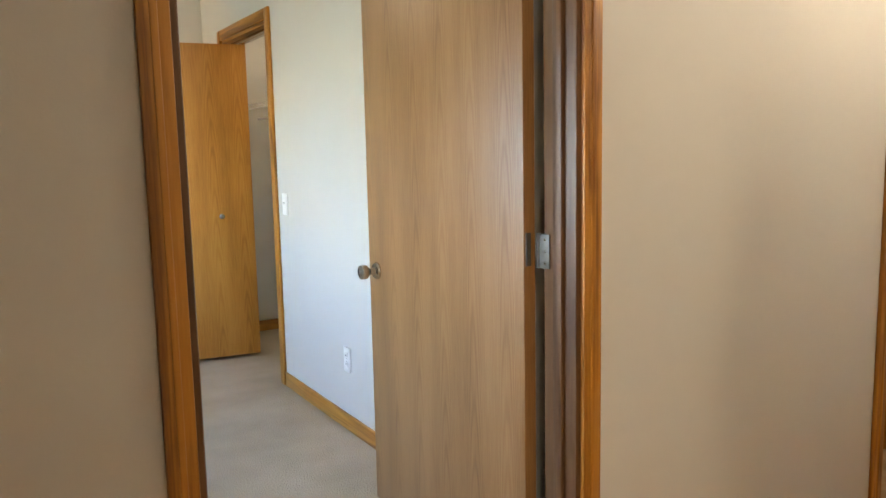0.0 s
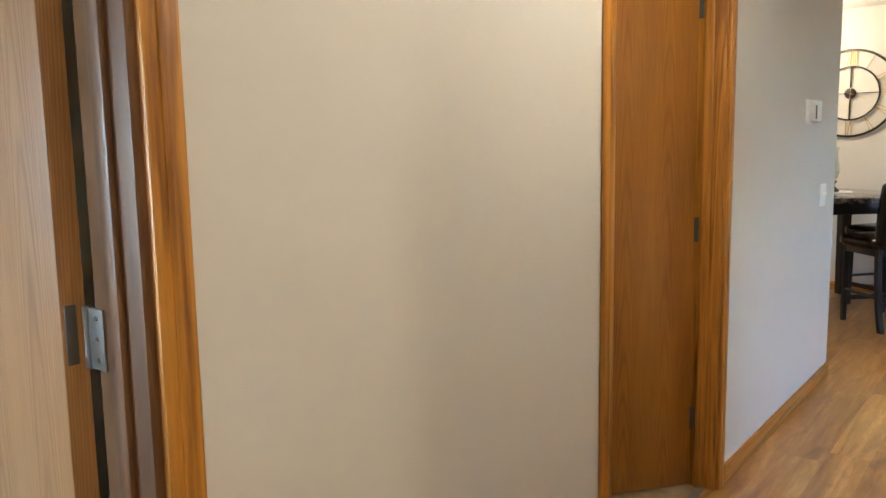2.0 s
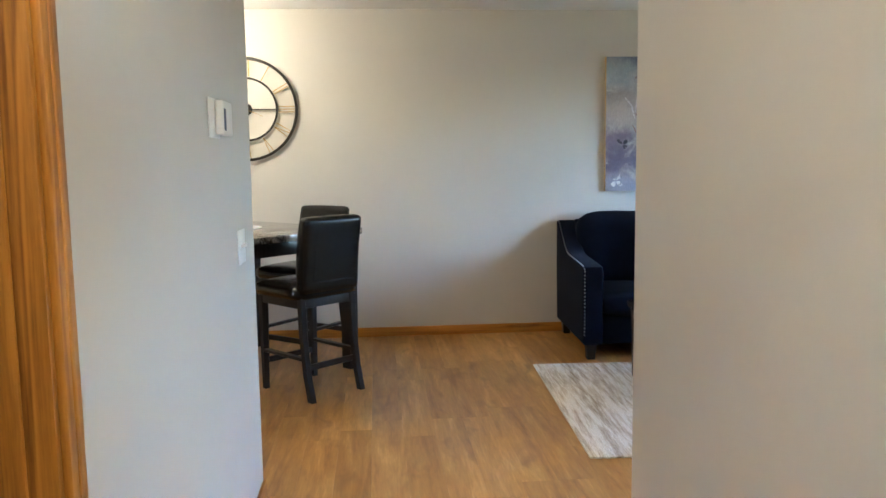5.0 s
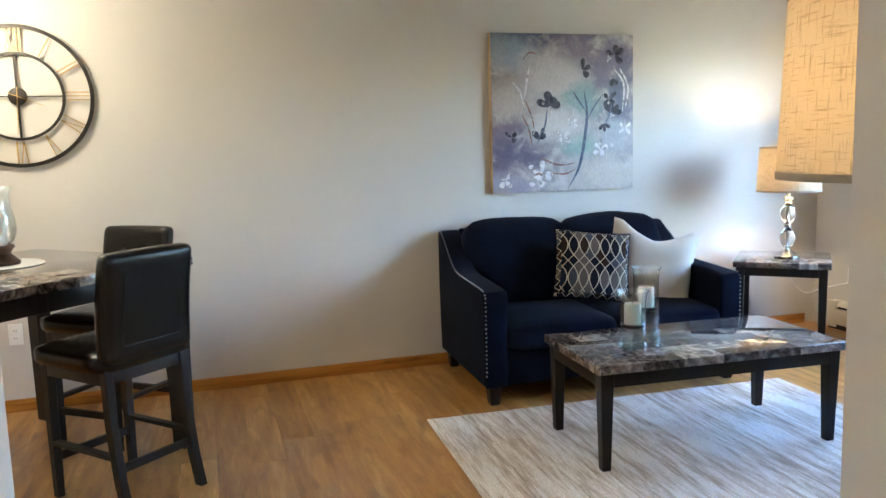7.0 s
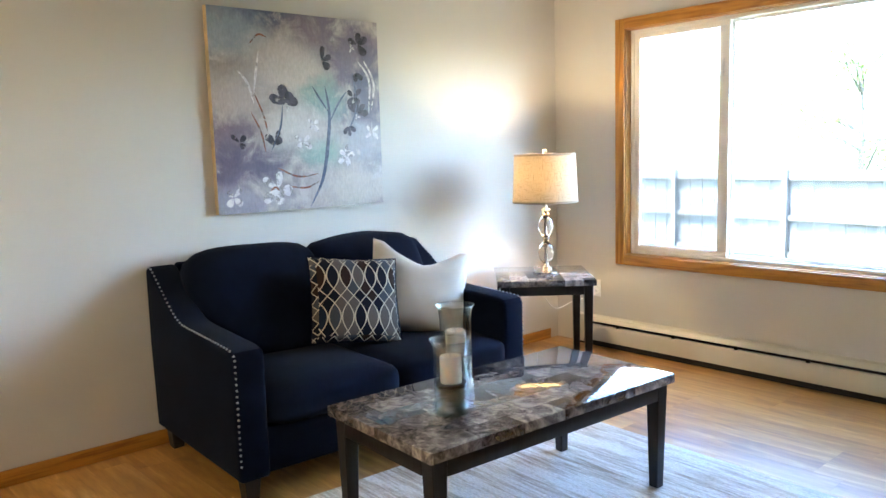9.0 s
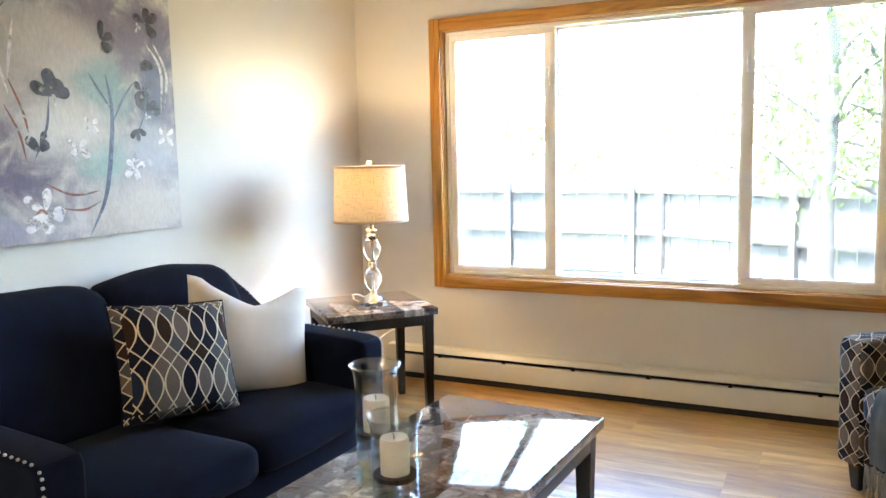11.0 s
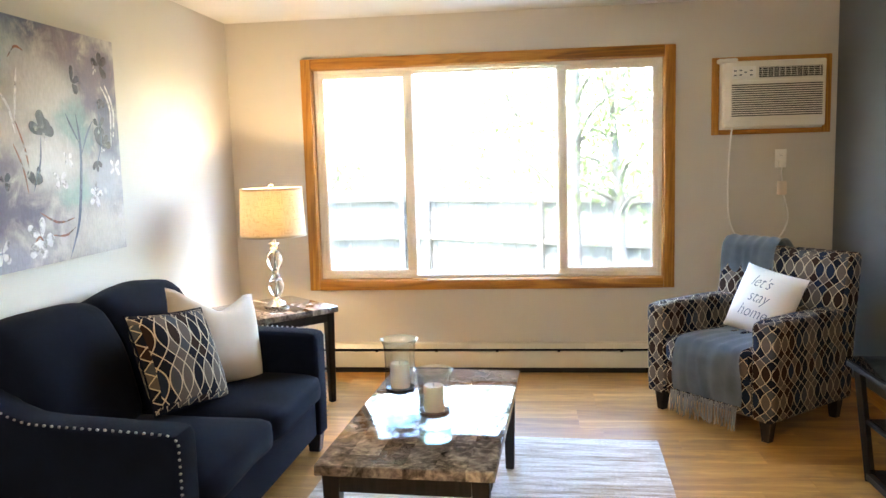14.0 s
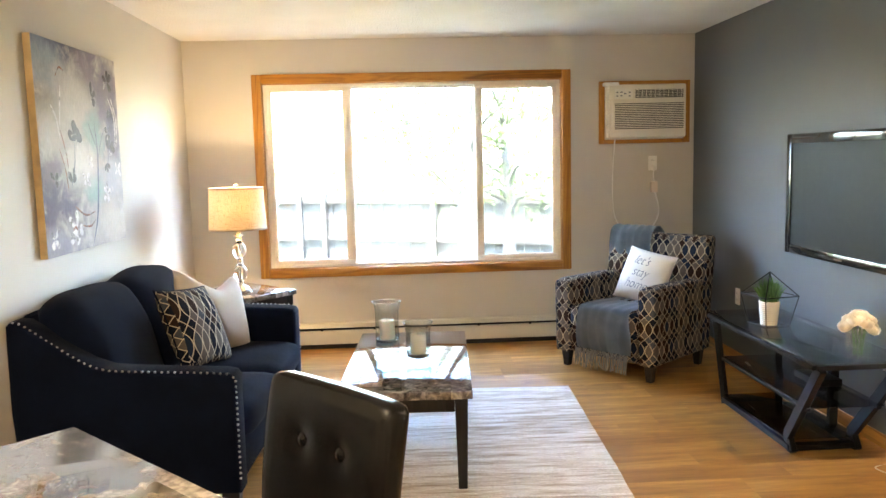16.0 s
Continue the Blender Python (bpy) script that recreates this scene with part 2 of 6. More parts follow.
def ogee(name, p, h, line=0.058, slope=0.0):
    """Woven upholstery with pale interlaced ogee lines over navy, grey and taupe cells."""
    n = Nodes(name)
    u, w, _ = n.xyz(n.coord("UV"))
    wave = n.math("MULTIPLY", n.math("SINE", n.math("MULTIPLY", w, 2 * math.pi / h)), 0.95)
    a = n.math("ADD", n.math("DIVIDE", u, p), wave)
    b = n.math("SUBTRACT", n.math("DIVIDE", u, p), wave)
    fa, fb = n.math("FRACT", a), n.math("FRACT", b)
    la = n.math("LESS_THAN", n.math("ABSOLUTE", n.math("SUBTRACT", fa, 0.5)), line)
    lb = n.math("LESS_THAN", n.math("ABSOLUTE", n.math("SUBTRACT", fb, 0.5)), line)
    lines = n.math("MAXIMUM", la, lb)
    ia = n.math("FLOOR", n.math("ADD", a, 0.5))
    ib = n.math("FLOOR", n.math("ADD", b, 0.5))
    pick = n.math("FRACT", n.math("MULTIPLY", n.math("SINE", n.math("ADD", n.math("MULTIPLY", ia, 3.17), n.math("MULTIPLY", ib, 5.31))), 91.7))
    cell = n.mix(n.math("GREATER_THAN", pick, 0.30), (0.005, 0.007, 0.016), (0.026, 0.013, 0.009))
    cell = n.mix(n.math("GREATER_THAN", pick, 0.48), cell, (0.010, 0.020, 0.045))
    cell = n.mix(n.math("GREATER_THAN", pick, 0.60), cell, (0.115, 0.098, 0.082))
    cell = n.mix(n.math("GREATER_THAN", pick, 0.80), cell, (0.060, 0.066, 0.078))
    c = n.mix(lines, cell, (0.56, 0.47, 0.34))
    thread = n.noise(n.coord("UV", (1, 0.1, 1)), 900, 2)
    c = n.mix(1.0, c, n.ramp(thread, (0.3, (0.72, 0.72, 0.72)), (0.7, (1.15, 1.15, 1.15))), "MULTIPLY")
    n.set(Base_Color=c, Roughness=0.9, Specular_IOR_Level=0.2)
    return n.bump(n.math("ADD", n.math("MULTIPLY", lines, 0.6), thread), 0.3, 0.0008).m


def linen_shade():
    """Linen that lets the bulb's light through; slubs in both directions."""
    n = Nodes("linen_shade")
    v1 = n.noise(n.coord("UV", (1, 14, 1)), 16, 4, 0.7)
    v2 = n.noise(n.coord("UV", (14, 1, 1)), 16, 4, 0.7)
    slub = n.math("MINIMUM", v1, v2)
    c = n.ramp(slub, (0.30, (0.33, 0.255, 0.165)), (0.46, (0.61, 0.515, 0.375)))
    n.set(Base_Color=c, Roughness=0.9)
    tr = n.t.nodes.new("ShaderNodeBsdfTranslucent")
    n.put(tr.inputs["Color"], n.mix(1.0, c, c, "MULTIPLY"))
    mx = n.t.nodes.new("ShaderNodeMixShader")
    mx.inputs[0].default_value = 0.11
    n.t.links.new(n.b.outputs[0], mx.inputs[1])
    n.t.links.new(tr.outputs[0], mx.inputs[2])
    n.t.links.new(mx.outputs[0], n.t.nodes["Material Output"].inputs["Surface"])
    return n.bump(slub, 0.3, 0.001).m


def thin_glass(name, tint=(1, 1, 1), gloss=0.0):
    """Clear sheet glass: lets light straight through and mirrors by Fresnel."""
    n = Nodes(name)
    tr = n.t.nodes.new("ShaderNodeBsdfTransparent")
    tr.inputs["Color"].default_value = (*tint, 1)
    gl = n.t.nodes.new("ShaderNodeBsdfGlossy")
    gl.inputs["Roughness"].default_value = 0.01
    fr = n.t.nodes.new("ShaderNodeLayerWeight")
    mirror = n.math("ADD", 0.035 + gloss, n.math("MULTIPLY", n.math("POWER", fr.outputs["Facing"], 5.0), 0.9))
    mx = n.t.nodes.new("ShaderNodeMixShader")
    n.put(mx.inputs[0], mirror)
    n.t.links.new(tr.outputs[0], mx.inputs[1])
    n.t.links.new(gl.outputs[0], mx.inputs[2])
    n.t.links.new(mx.outputs[0], n.t.nodes["Material Output"].inputs["Surface"])
    return n.m


def rug_mat():
    """Flat-woven wool: cream with grey-taupe streaks that run with the weft."""
    n = Nodes("rug_weave")
    v = n.coord()
    streak = n.noise(n.coord("Object", (0.09, 1, 1)), 42, 4, 0.65)
    broad = n.noise(n.coord("Object", (0.18, 1, 1)), 5, 3)
    f = n.math("ADD", n.math("MULTIPLY", streak, 0.7), n.math("MULTIPLY", broad, 0.3))
    c = n.ramp(f, (0.36, (0.40, 0.325, 0.245)), (0.46, (0.64, 0.57, 0.48)), (0.55, (0.86, 0.83, 0.78)))
    cord = n.math("SINE", n.math("MULTIPLY", n.xyz(v)[1], 480.0))
    knot = n.noise(n.coord("Object", (0.35, 1, 1)), 190, 2)
    n.set(Base_Color=n.mix(1.0, c, n.ramp(knot, (0.3, (0.76, 0.75, 0.74)), (0.6, (1.05, 1.05, 1.05))), "MULTIPLY"), Roughness=0.95)
    return n.bump(n.math("ADD", n.math("MULTIPLY", cord, 0.25), knot), 0.5, 0.003).m


def canvas_mat():
    """Soft clouds of colour laid wet in wet: each has a place, a spread and a torn edge."""
    n = Nodes("painted_canvas")
    v = n.coord()
    _, y, z = n.xyz(v)
    tear = n.noise(v, 5.5, 7, 0.62, 0.4)
    cloud = n.noise(n.shift(v, 7.0), 6.5, 8, 0.65, 0.5)
    c = n.ramp(cloud, (0.34, (0.22, 0.205, 0.27)), (0.48, (0.42, 0.395, 0.425)), (0.62, (0.62, 0.595, 0.60)))
    high = ((0.28, 0.02, 0.42, 0.13, (0.10, 0.13, 0.25)), (0.10, 0.14, 0.24, 0.18, (0.36, 0.44, 0.54)), (0.56, 0.10, 0.24, 0.14, (0.27, 0.22, 0.28)),
            (0.80, 0.22, 0.26, 0.26, (0.22, 0.20, 0.31)), (0.94, 0.42, 0.18, 0.24, (0.16, 0.17, 0.28)), (0.40, 0.28, 0.30, 0.22, (0.66, 0.63, 0.64)),
            (0.08, 0.30, 0.16, 0.12, (0.36, 0.33, 0.31)))
    low = ((0.14, 0.42, 0.20, 0.16, (0.58, 0.54, 0.53)), (0.07, 0.61, 0.18, 0.12, (0.22, 0.18, 0.26)), (0.10, 0.79, 0.28, 0.14, (0.15, 0.13, 0.23)),
           (0.62, 0.43, 0.18, 0.12, (0.27, 0.42, 0.45)), (0.60, 0.71, 0.20, 0.11, (0.33, 0.49, 0.48)), (0.47, 0.58, 0.22, 0.16, (0.74, 0.72, 0.73)),
           (0.14, 0.96, 0.30, 0.12, (0.42, 0.42, 0.55)), (0.84, 0.90, 0.34, 0.18, (0.66, 0.61, 0.56)), (0.86, 0.66, 0.20, 0.13, (0.48, 0.50, 0.59)))
    for u, w, ru, rw, colour in high + low:
        dy = n.math("DIVIDE", n.math("SUBTRACT", y, 0.507 - 1.014 * u), ru * 1.014)
        dz = n.math("DIVIDE", n.math("SUBTRACT", z, 0.505 - 1.01 * w), rw * 1.01)
        far = n.math("SQRT", n.math("ADD", n.math("MULTIPLY", dy, dy), n.math("MULTIPLY", dz, dz)))
        far = n.math("ADD", far, n.math("MULTIPLY", n.math("SUBTRACT", n.math("ADD", tear, cloud), 1.0), 1.7))
        c = n.mix(n.ramp(far, (0.35, (0.88, 0.88, 0.88)), (1.05, (0, 0, 0))), c, colour)
    light = n.ramp(n.noise(n.shift(v, 2.0), 7, 7, 0.65, 0.5), (0.61, (0, 0, 0)), (0.69, (0.7, 0.7, 0.7)))
    c = n.mix(light, c, (0.72, 0.70, 0.71))
    stroke = n.noise(n.coord("Object", (1, 1, 0.4)), 90, 4, 0.7)
    n.set(Base_Color=n.mix(1.0, c, n.ramp(stroke, (0.3, (0.74, 0.73, 0.72)), (0.7, (0.94, 0.93, 0.92))), "MULTIPLY"), Roughness=0.55)
    return n.bump(stroke, 0.5, 0.002).m


def brushed(name, a, b, bare=0.40, scale=24.0):
    """Paint drawn dry over the canvas: two tones, with gaps where the bristles ran out."""
    n = Nodes(name)
    v = n.coord()
    n.set(Base_Color=n.ramp(n.noise(v, scale * 0.8, 4, 0.6, 0.6), (0.38, a), (0.62, b)), Roughness=0.5)
    n.bump(n.noise(v, 120, 2), 0.5, 0.001)
    gap = n.t.nodes.new("ShaderNodeBsdfTransparent")
    mx = n.t.nodes.new("ShaderNodeMixShader")
    n.put(mx.inputs[0], n.ramp(n.noise(n.shift(v, 5.0), scale, 5, 0.65, 0.4), (bare - 0.05, (0, 0, 0)), (bare + 0.09, (1, 1, 1))))
    n.t.links.new(gap.outputs[0], mx.inputs[1])
    n.t.links.new(n.b.outputs[0], mx.inputs[2])
    n.t.links.new(mx.outputs[0], n.t.nodes["Material Output"].inputs["Surface"])
    return n.m


def popcorn():
    n = Nodes("textured_ceiling")
    v = n.coord()
    lump = n.voronoi(v, 75, "Distance")
    n.set(Base_Color=n.ramp(n.noise(v, 2, 3), (0.3, (0.74, 0.73, 0.70)), (0.7, (0.80, 0.79, 0.77))), Roughness=0.95)
    return n.bump(n.math("ADD", lump, n.noise(v, 120, 3)), 0.9, 0.006).m


def tile_mat():
    n = Nodes("vinyl_tile")
    v = n.coord()
    c = n.ramp(n.noise(v, 9, 5, 0.65), (0.3, (0.22, 0.14, 0.07)), (0.55, (0.40, 0.29, 0.17)), (0.75, (0.50, 0.40, 0.27)))
    n.set(Base_Color=c, Roughness=0.35)
    return n.m


def leafy(name, a, b, through_light=0.0):
    """Leaves; thin ones let some light through."""
    n = Nodes(name)
    c = n.ramp(n.island(), (0.0, a), (1.0, b))
    n.set(Base_Color=c, Roughness=0.55)
    if through_light:
        tr = n.t.nodes.new("ShaderNodeBsdfTranslucent")
        n.put(tr.inputs["Color"], c)
        mx = n.t.nodes.new("ShaderNodeMixShader")
        mx.inputs[0].default_value = through_light
        n.t.links.new(n.b.outputs[0], mx.inputs[1])
        n.t.links.new(tr.outputs[0], mx.inputs[2])
        n.t.links.new(mx.outputs[0], n.t.nodes["Material Output"].inputs["Surface"])
    return n.m


def oak(name, grain):
    return wood(name, (0.17, 0.058, 0.006), (0.43, 0.182, 0.020), (0.62, 0.290, 0.048), grain, figured=0.10)


WALL = paint("greige_paint", (0.60, 0.568, 0.518))
SLATE = paint("slate_paint", (0.108, 0.117, 0.128))
CLOSET = paint("cream_paint", (0.74, 0.68, 0.56))
CEILING = popcorn()
OAK = oak("honey_oak", "Z")
OAK_H = oak("honey_oak_level", "X")
OAK_Y = oak("honey_oak_across", "Y")
DOORW = veneer("door_oak", (0.20, 0.092, 0.028), (0.325, 0.166, 0.060), (0.40, 0.222, 0.090))
# frame oak darkened: the shade on the bedroom lining is in its colour
JAMB_SHADE = wood("jamb_oak_shaded", (0.07, 0.028, 0.008), (0.135, 0.060, 0.020), (0.22, 0.110, 0.042), figured=0.06)
DOORC = veneer("door_oak_honey", (0.30, 0.110, 0.012), (0.50, 0.205, 0.028), (0.60, 0.275, 0.048))
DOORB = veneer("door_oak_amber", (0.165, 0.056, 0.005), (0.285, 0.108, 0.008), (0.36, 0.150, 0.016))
FLOOR = floor_wood()
CARPET = carpet()
TILE = tile_mat()
STONE = stone_top("faux_marble")
BLACKWOOD = wood("espresso_wood", (0.006, 0.005, 0.005), (0.012, 0.010, 0.010), (0.020, 0.017, 0.016), "Z", 0.36)
LEATHER = plain("black_leather", (0.006, 0.0055, 0.0055), 0.21, 0, 0.25, 12, 0.35, 320)
NAVY = woven("navy_microfibre", (0.0027, 0.0056, 0.0155), 0.9, 1500, 0.02, 0.3, 0.08)
IVORY = woven("ivory_cotton", (0.62, 0.55, 0.47), 0.9, 1300, 0.2, 0.06)
WHITE_CLOTH = woven("white_cotton", (0.72, 0.69, 0.65), 0.9, 1300, 0.2, 0.05)
THROW = woven("grey_blue_knit", (0.150, 0.185, 0.215), 0.95, 520, 0.4, 0.25)
THROW_GREY = woven("grey_fringe", (0.20, 0.205, 0.21), 0.95, 900, 0.3, 0.2)
PILLOW_OGEE = ogee("ogee_cushion", 0.062, 0.40, 0.05)
CHAIR_OGEE = ogee("ogee_upholstery", 0.058, 0.29, 0.040)
NICKEL = plain("brushed_nickel", (0.52, 0.49, 0.45), 0.22, 1.0, 0.06, 20)
STUD = plain("nickel_stud", (0.40, 0.39, 0.38), 0.33, 1.0, 0.05, 20)
STEEL = plain("hinge_steel", (0.13, 0.122, 0.112), 0.5, 0.6, 0.12, 30)
BLACKMETAL = plain("black_metal", (0.010, 0.010, 0.011), 0.36, 0.0, 0.1, 20)
CLOCKMETAL = plain("bronze_black_metal", (0.028, 0.024, 0.020), 0.4, 0.6, 0.2, 25)
GOLD = plain("aged_gold", (0.46, 0.30, 0.10), 0.40, 0.55, 0.22, 40)
VINYL = plain("white_vinyl", (0.90, 0.87, 0.81), 0.4, 0, 0.03)
PLASTIC = plain("white_plastic", (0.84, 0.83, 0.80), 0.38, 0, 0.03)
ALMOND = plain("almond_enamel", (0.60, 0.56, 0.47), 0.36, 0, 0.05, 4)
ACPLASTIC = plain("offwhite_plastic", (0.80, 0.77, 0.70), 0.45, 0, 0.04)
# near-black in place of the shade inside slots, recesses and channels
GAP_SHADE = plain("gap_shade", (0.012, 0.012, 0.012), 0.7, 0, 0.1)
SHADE = linen_shade()
SHADE_TRIM = woven("shade_trim", (0.30, 0.255, 0.20), 0.9, 900)
PANE = thin_glass("window_glass", (0.66, 0.672, 0.685))
SCREEN_MESH = thin_glass("insect_mesh", (0.86, 0.87, 0.88))
JAR = thin_glass("clear_glass", (0.945, 0.968, 0.972), 0.06)
AQUA = thin_glass("aqua_glass", (0.80, 0.925, 0.935), 0.10)
SMOKED = thin_glass("smoked_glass", (0.52, 0.53, 0.54), 0.05)
CRYSTAL_N = Nodes("crystal")
CRYSTAL_N.set(Base_Color=(1, 1, 1), Roughness=0.0, IOR=1.5)
CRYSTAL_N.set(Transmission_Weight=1.0)
CRYSTAL = CRYSTAL_N.m
WAX = plain("ivory_wax", (0.74, 0.68, 0.58), 0.5, 0, 0.03)
WAX.node_tree.nodes["Principled BSDF"].inputs["Subsurface Weight"].default_value = 0.15
SCREEN = plain("tv_screen", (0.008, 0.009, 0.010), 0.45, 0, 0.02)
for m_ in (LEATHER, BLACKWOOD):
    m_.node_tree.nodes["Principled BSDF"].inputs["Specular IOR Level"].default_value = 0.28
BLACKMETAL.node_tree.nodes["Principled BSDF"].inputs["Specular IOR Level"].default_value = 0.16
SCREEN.node_tree.nodes["Principled BSDF"].inputs["Specular IOR Level"].default_value = 0.13
GLOSSBLACK = plain("gloss_black", (0.008, 0.008, 0.009), 0.08, 0, 0.05)
CERAMIC = plain("white_ceramic", (0.74, 0.72, 0.68), 0.21, 0, 0.03)
PETAL = plain("white_petal", (0.86, 0.83, 0.77), 0.6, 0, 0.05, 30)
GREEN = leafy("green_leaf", (0.035, 0.10, 0.018), (0.11, 0.22, 0.05))
TREELEAF = leafy("tree_leaf", (0.085, 0.125, 0.035), (0.19, 0.22, 0.08), 0.45)
BARK = plain("bark", (0.11, 0.10, 0.09), 0.9, 0, 0.35, 14, 0.8, 40)
FENCEW = plain("weathered_fence", (0.095, 0.089, 0.081), 0.85, 0, 0.22, 3, 0.5, 60)
# weathered wood, darkened so the rails' shadow lines are in the colour
RAIL_SHADED = plain("weathered_rail_shaded", (0.062, 0.058, 0.052), 0.85, 0, 0.2, 3, 0.5, 60)
GRASS = plain("lawn", (0.065, 0.080, 0.035), 0.95, 0, 0.35, 1.2, 0.8, 90)
DRESSER = wood("dark_dresser", (0.012, 0.010, 0.012), (0.024, 0.021, 0.024), (0.045, 0.040, 0.042), "X", 0.45)
RUG = rug_mat()
CANVAS = canvas_mat()
PAINT_DARK = brushed("paint_dark", (0.018, 0.019, 0.036), (0.085, 0.080, 0.120), 0.37)
PAINT_WHITE = brushed("paint_white", (0.80, 0.78, 0.78), (0.56, 0.54, 0.60), 0.40)
PAINT_BLUE = brushed("paint_slate", (0.06, 0.085, 0.15), (0.16, 0.19, 0.28), 0.36)
PAINT_RUST = brushed("paint_rust", (0.34, 0.14, 0.08), (0.16, 0.06, 0.06), 0.42)
CANVAS_EDGE = plain("canvas_edge", (0.50, 0.36, 0.19), 0.8, 0, 0.25, 9)
DARKWOOD = wood("walnut_base", (0.02, 0.009, 0.005), (0.05, 0.022, 0.012), (0.085, 0.04, 0.02), "X", 0.4)
INK = plain("grey_blue_ink", (0.10, 0.125, 0.17), 0.8, 0, 0.05)
RUBBER = plain("grey_transition", (0.22, 0.20, 0.17), 0.5, 0, 0.1)
SOIL = plain("potting_soil", (0.03, 0.022, 0.015), 0.95, 0, 0.3, 40)


# ---- mesh helpers ----
def thing(name, label, category, m=None, group="", kind=""):
    ob = new(name)
    ob.empty_display_size = 0.1
    ob.matrix_world = m if m is not None else Matrix()
    return tagged(ob, label, category, group, kind)


def finish(bm, name, mat, smooth=40.0):
    """One mesh: box-mapped UVs in metres, smooth below the given angle."""
    bmesh.ops.recalc_face_normals(bm, faces=bm.faces)
    uv = bm.loops.layers.uv.get("map") or bm.loops.layers.uv.new("map")
    own = bm.faces.layers.int.get("own_uv")
    for f in bm.faces:
        f.smooth = smooth > 0
        if own and f[own]:
            continue
        a = [abs(c) for c in f.normal]
        k = a.index(max(a))
        for lp in f.loops:
            c = lp.vert.co
            lp[uv].uv = ((c.y, c.z), (c.x, c.z), (c.x, c.y))[k]
    for e in bm.edges:
        e.smooth = len(e.link_faces) == 2 and e.calc_face_angle(0) < radians(smooth)
    me = bpy.data.meshes.new(name)
    bm.to_mesh(me)
    bm.free()
    me.materials.append(mat)
    return me


def part(name, bm, mat, parent=None, label="", smooth=40.0, m=None):
    ob = new(name, finish(bm, name, mat, smooth))
    if parent is not None:
        ob.parent = parent
    if m is not None:
        ob.matrix_local = m
    return tagged(ob, label) if label else ob


def structure(name, bm, mat, label, category, smooth=30.0):
    return tagged(part(name, bm, mat, None, "", smooth), label, category, kind="structure")


def box(x0, x1, y0, y1, z0, z1, bevel=0.0, bm=None, seg=2, m=None):
    bm = bm or bmesh.new()
    c = bmesh.ops.create_cube(bm, size=1.0)["verts"]
    for v in c:
        v.co = Vector((x0 + (v.co.x + 0.5) * (x1 - x0), y0 + (v.co.y + 0.5) * (y1 - y0), z0 + (v.co.z + 0.5) * (z1 - z0)))
    if bevel:
        es = list({e for v in c for e in v.link_edges})
        r = bmesh.ops.bevel(bm, geom=es, offset=bevel, segments=seg, profile=0.5, affect="EDGES")
        c = list({v for v in c if v.is_valid} | set(r["verts"]))
    if m is not None:
        for v in c:
            v.co = m @ v.co
    return bm


def prism(points, depth, bevel=0.0, m=None, bm=None, seg=2):
    """An outline in x, z pushed along y from 0 to depth."""
    bm = bm or bmesh.new()
    vs = [bm.verts.new((x, 0, z)) for x, z in points]
    f = bm.faces.new(vs)
    r = bmesh.ops.extrude_face_region(bm, geom=[f])
    top = [v for v in r["geom"] if isinstance(v, bmesh.types.BMVert)]
    for v in top:
        v.co.y += depth
    allv = vs + top
    if bevel:
        es = list({e for v in allv for e in v.link_edges if e.calc_face_angle(0) > 0.6})
        q = bmesh.ops.bevel(bm, geom=es, offset=bevel, segments=seg, profile=0.5, affect="EDGES", clamp_overlap=True)
        allv = list({v for v in allv if v.is_valid} | set(q["verts"]))
    if m is not None:
        for v in allv:
            v.co = m @ v.co
    return bm


def lathe(profile, steps=32, bm=None, m=None):
    """A profile of (radius, z) turned round z; UVs run round and up in metres."""
    bm = bm or bmesh.new()
    uv = bm.loops.layers.uv.get("map") or bm.loops.layers.uv.new("map")
    own = bm.faces.layers.int.get("own_uv") or bm.faces.layers.int.new("own_uv")
    rings = []
    for r, z in profile:
        if r < 1e-5:
            rings.append([bm.verts.new((0, 0, z))])
        else:
            rings.append([bm.verts.new((r * math.cos(2 * math.pi * i / steps), r * math.sin(2 * math.pi * i / steps), z)) for i in range(steps)])
    rmax = max(r for r, _ in profile)
    for k in range(len(rings) - 1):
        a, b = rings[k], rings[k + 1]
        for i in range(steps):
            j = (i + 1) % steps
            if len(a) == 1 and len(b) == 1:
                continue
            vs = [a[0], b[i], b[j]] if len(a) == 1 else [a[i], a[j], b[0]] if len(b) == 1 else [a[i], a[j], b[j], b[i]]
            f = bm.faces.new(vs)
            f[own] = 1
            for lp in f.loops:
                idx = i if lp.vert in (a[i] if len(a) > 1 else None, b[i] if len(b) > 1 else None) else i + 1
                lp[uv].uv = (idx / steps * 2 * math.pi * rmax, lp.vert.co.z)
    if m is not None:
        for ring in rings:
            for v in ring:
                v.co = m @ v.co
    return bm


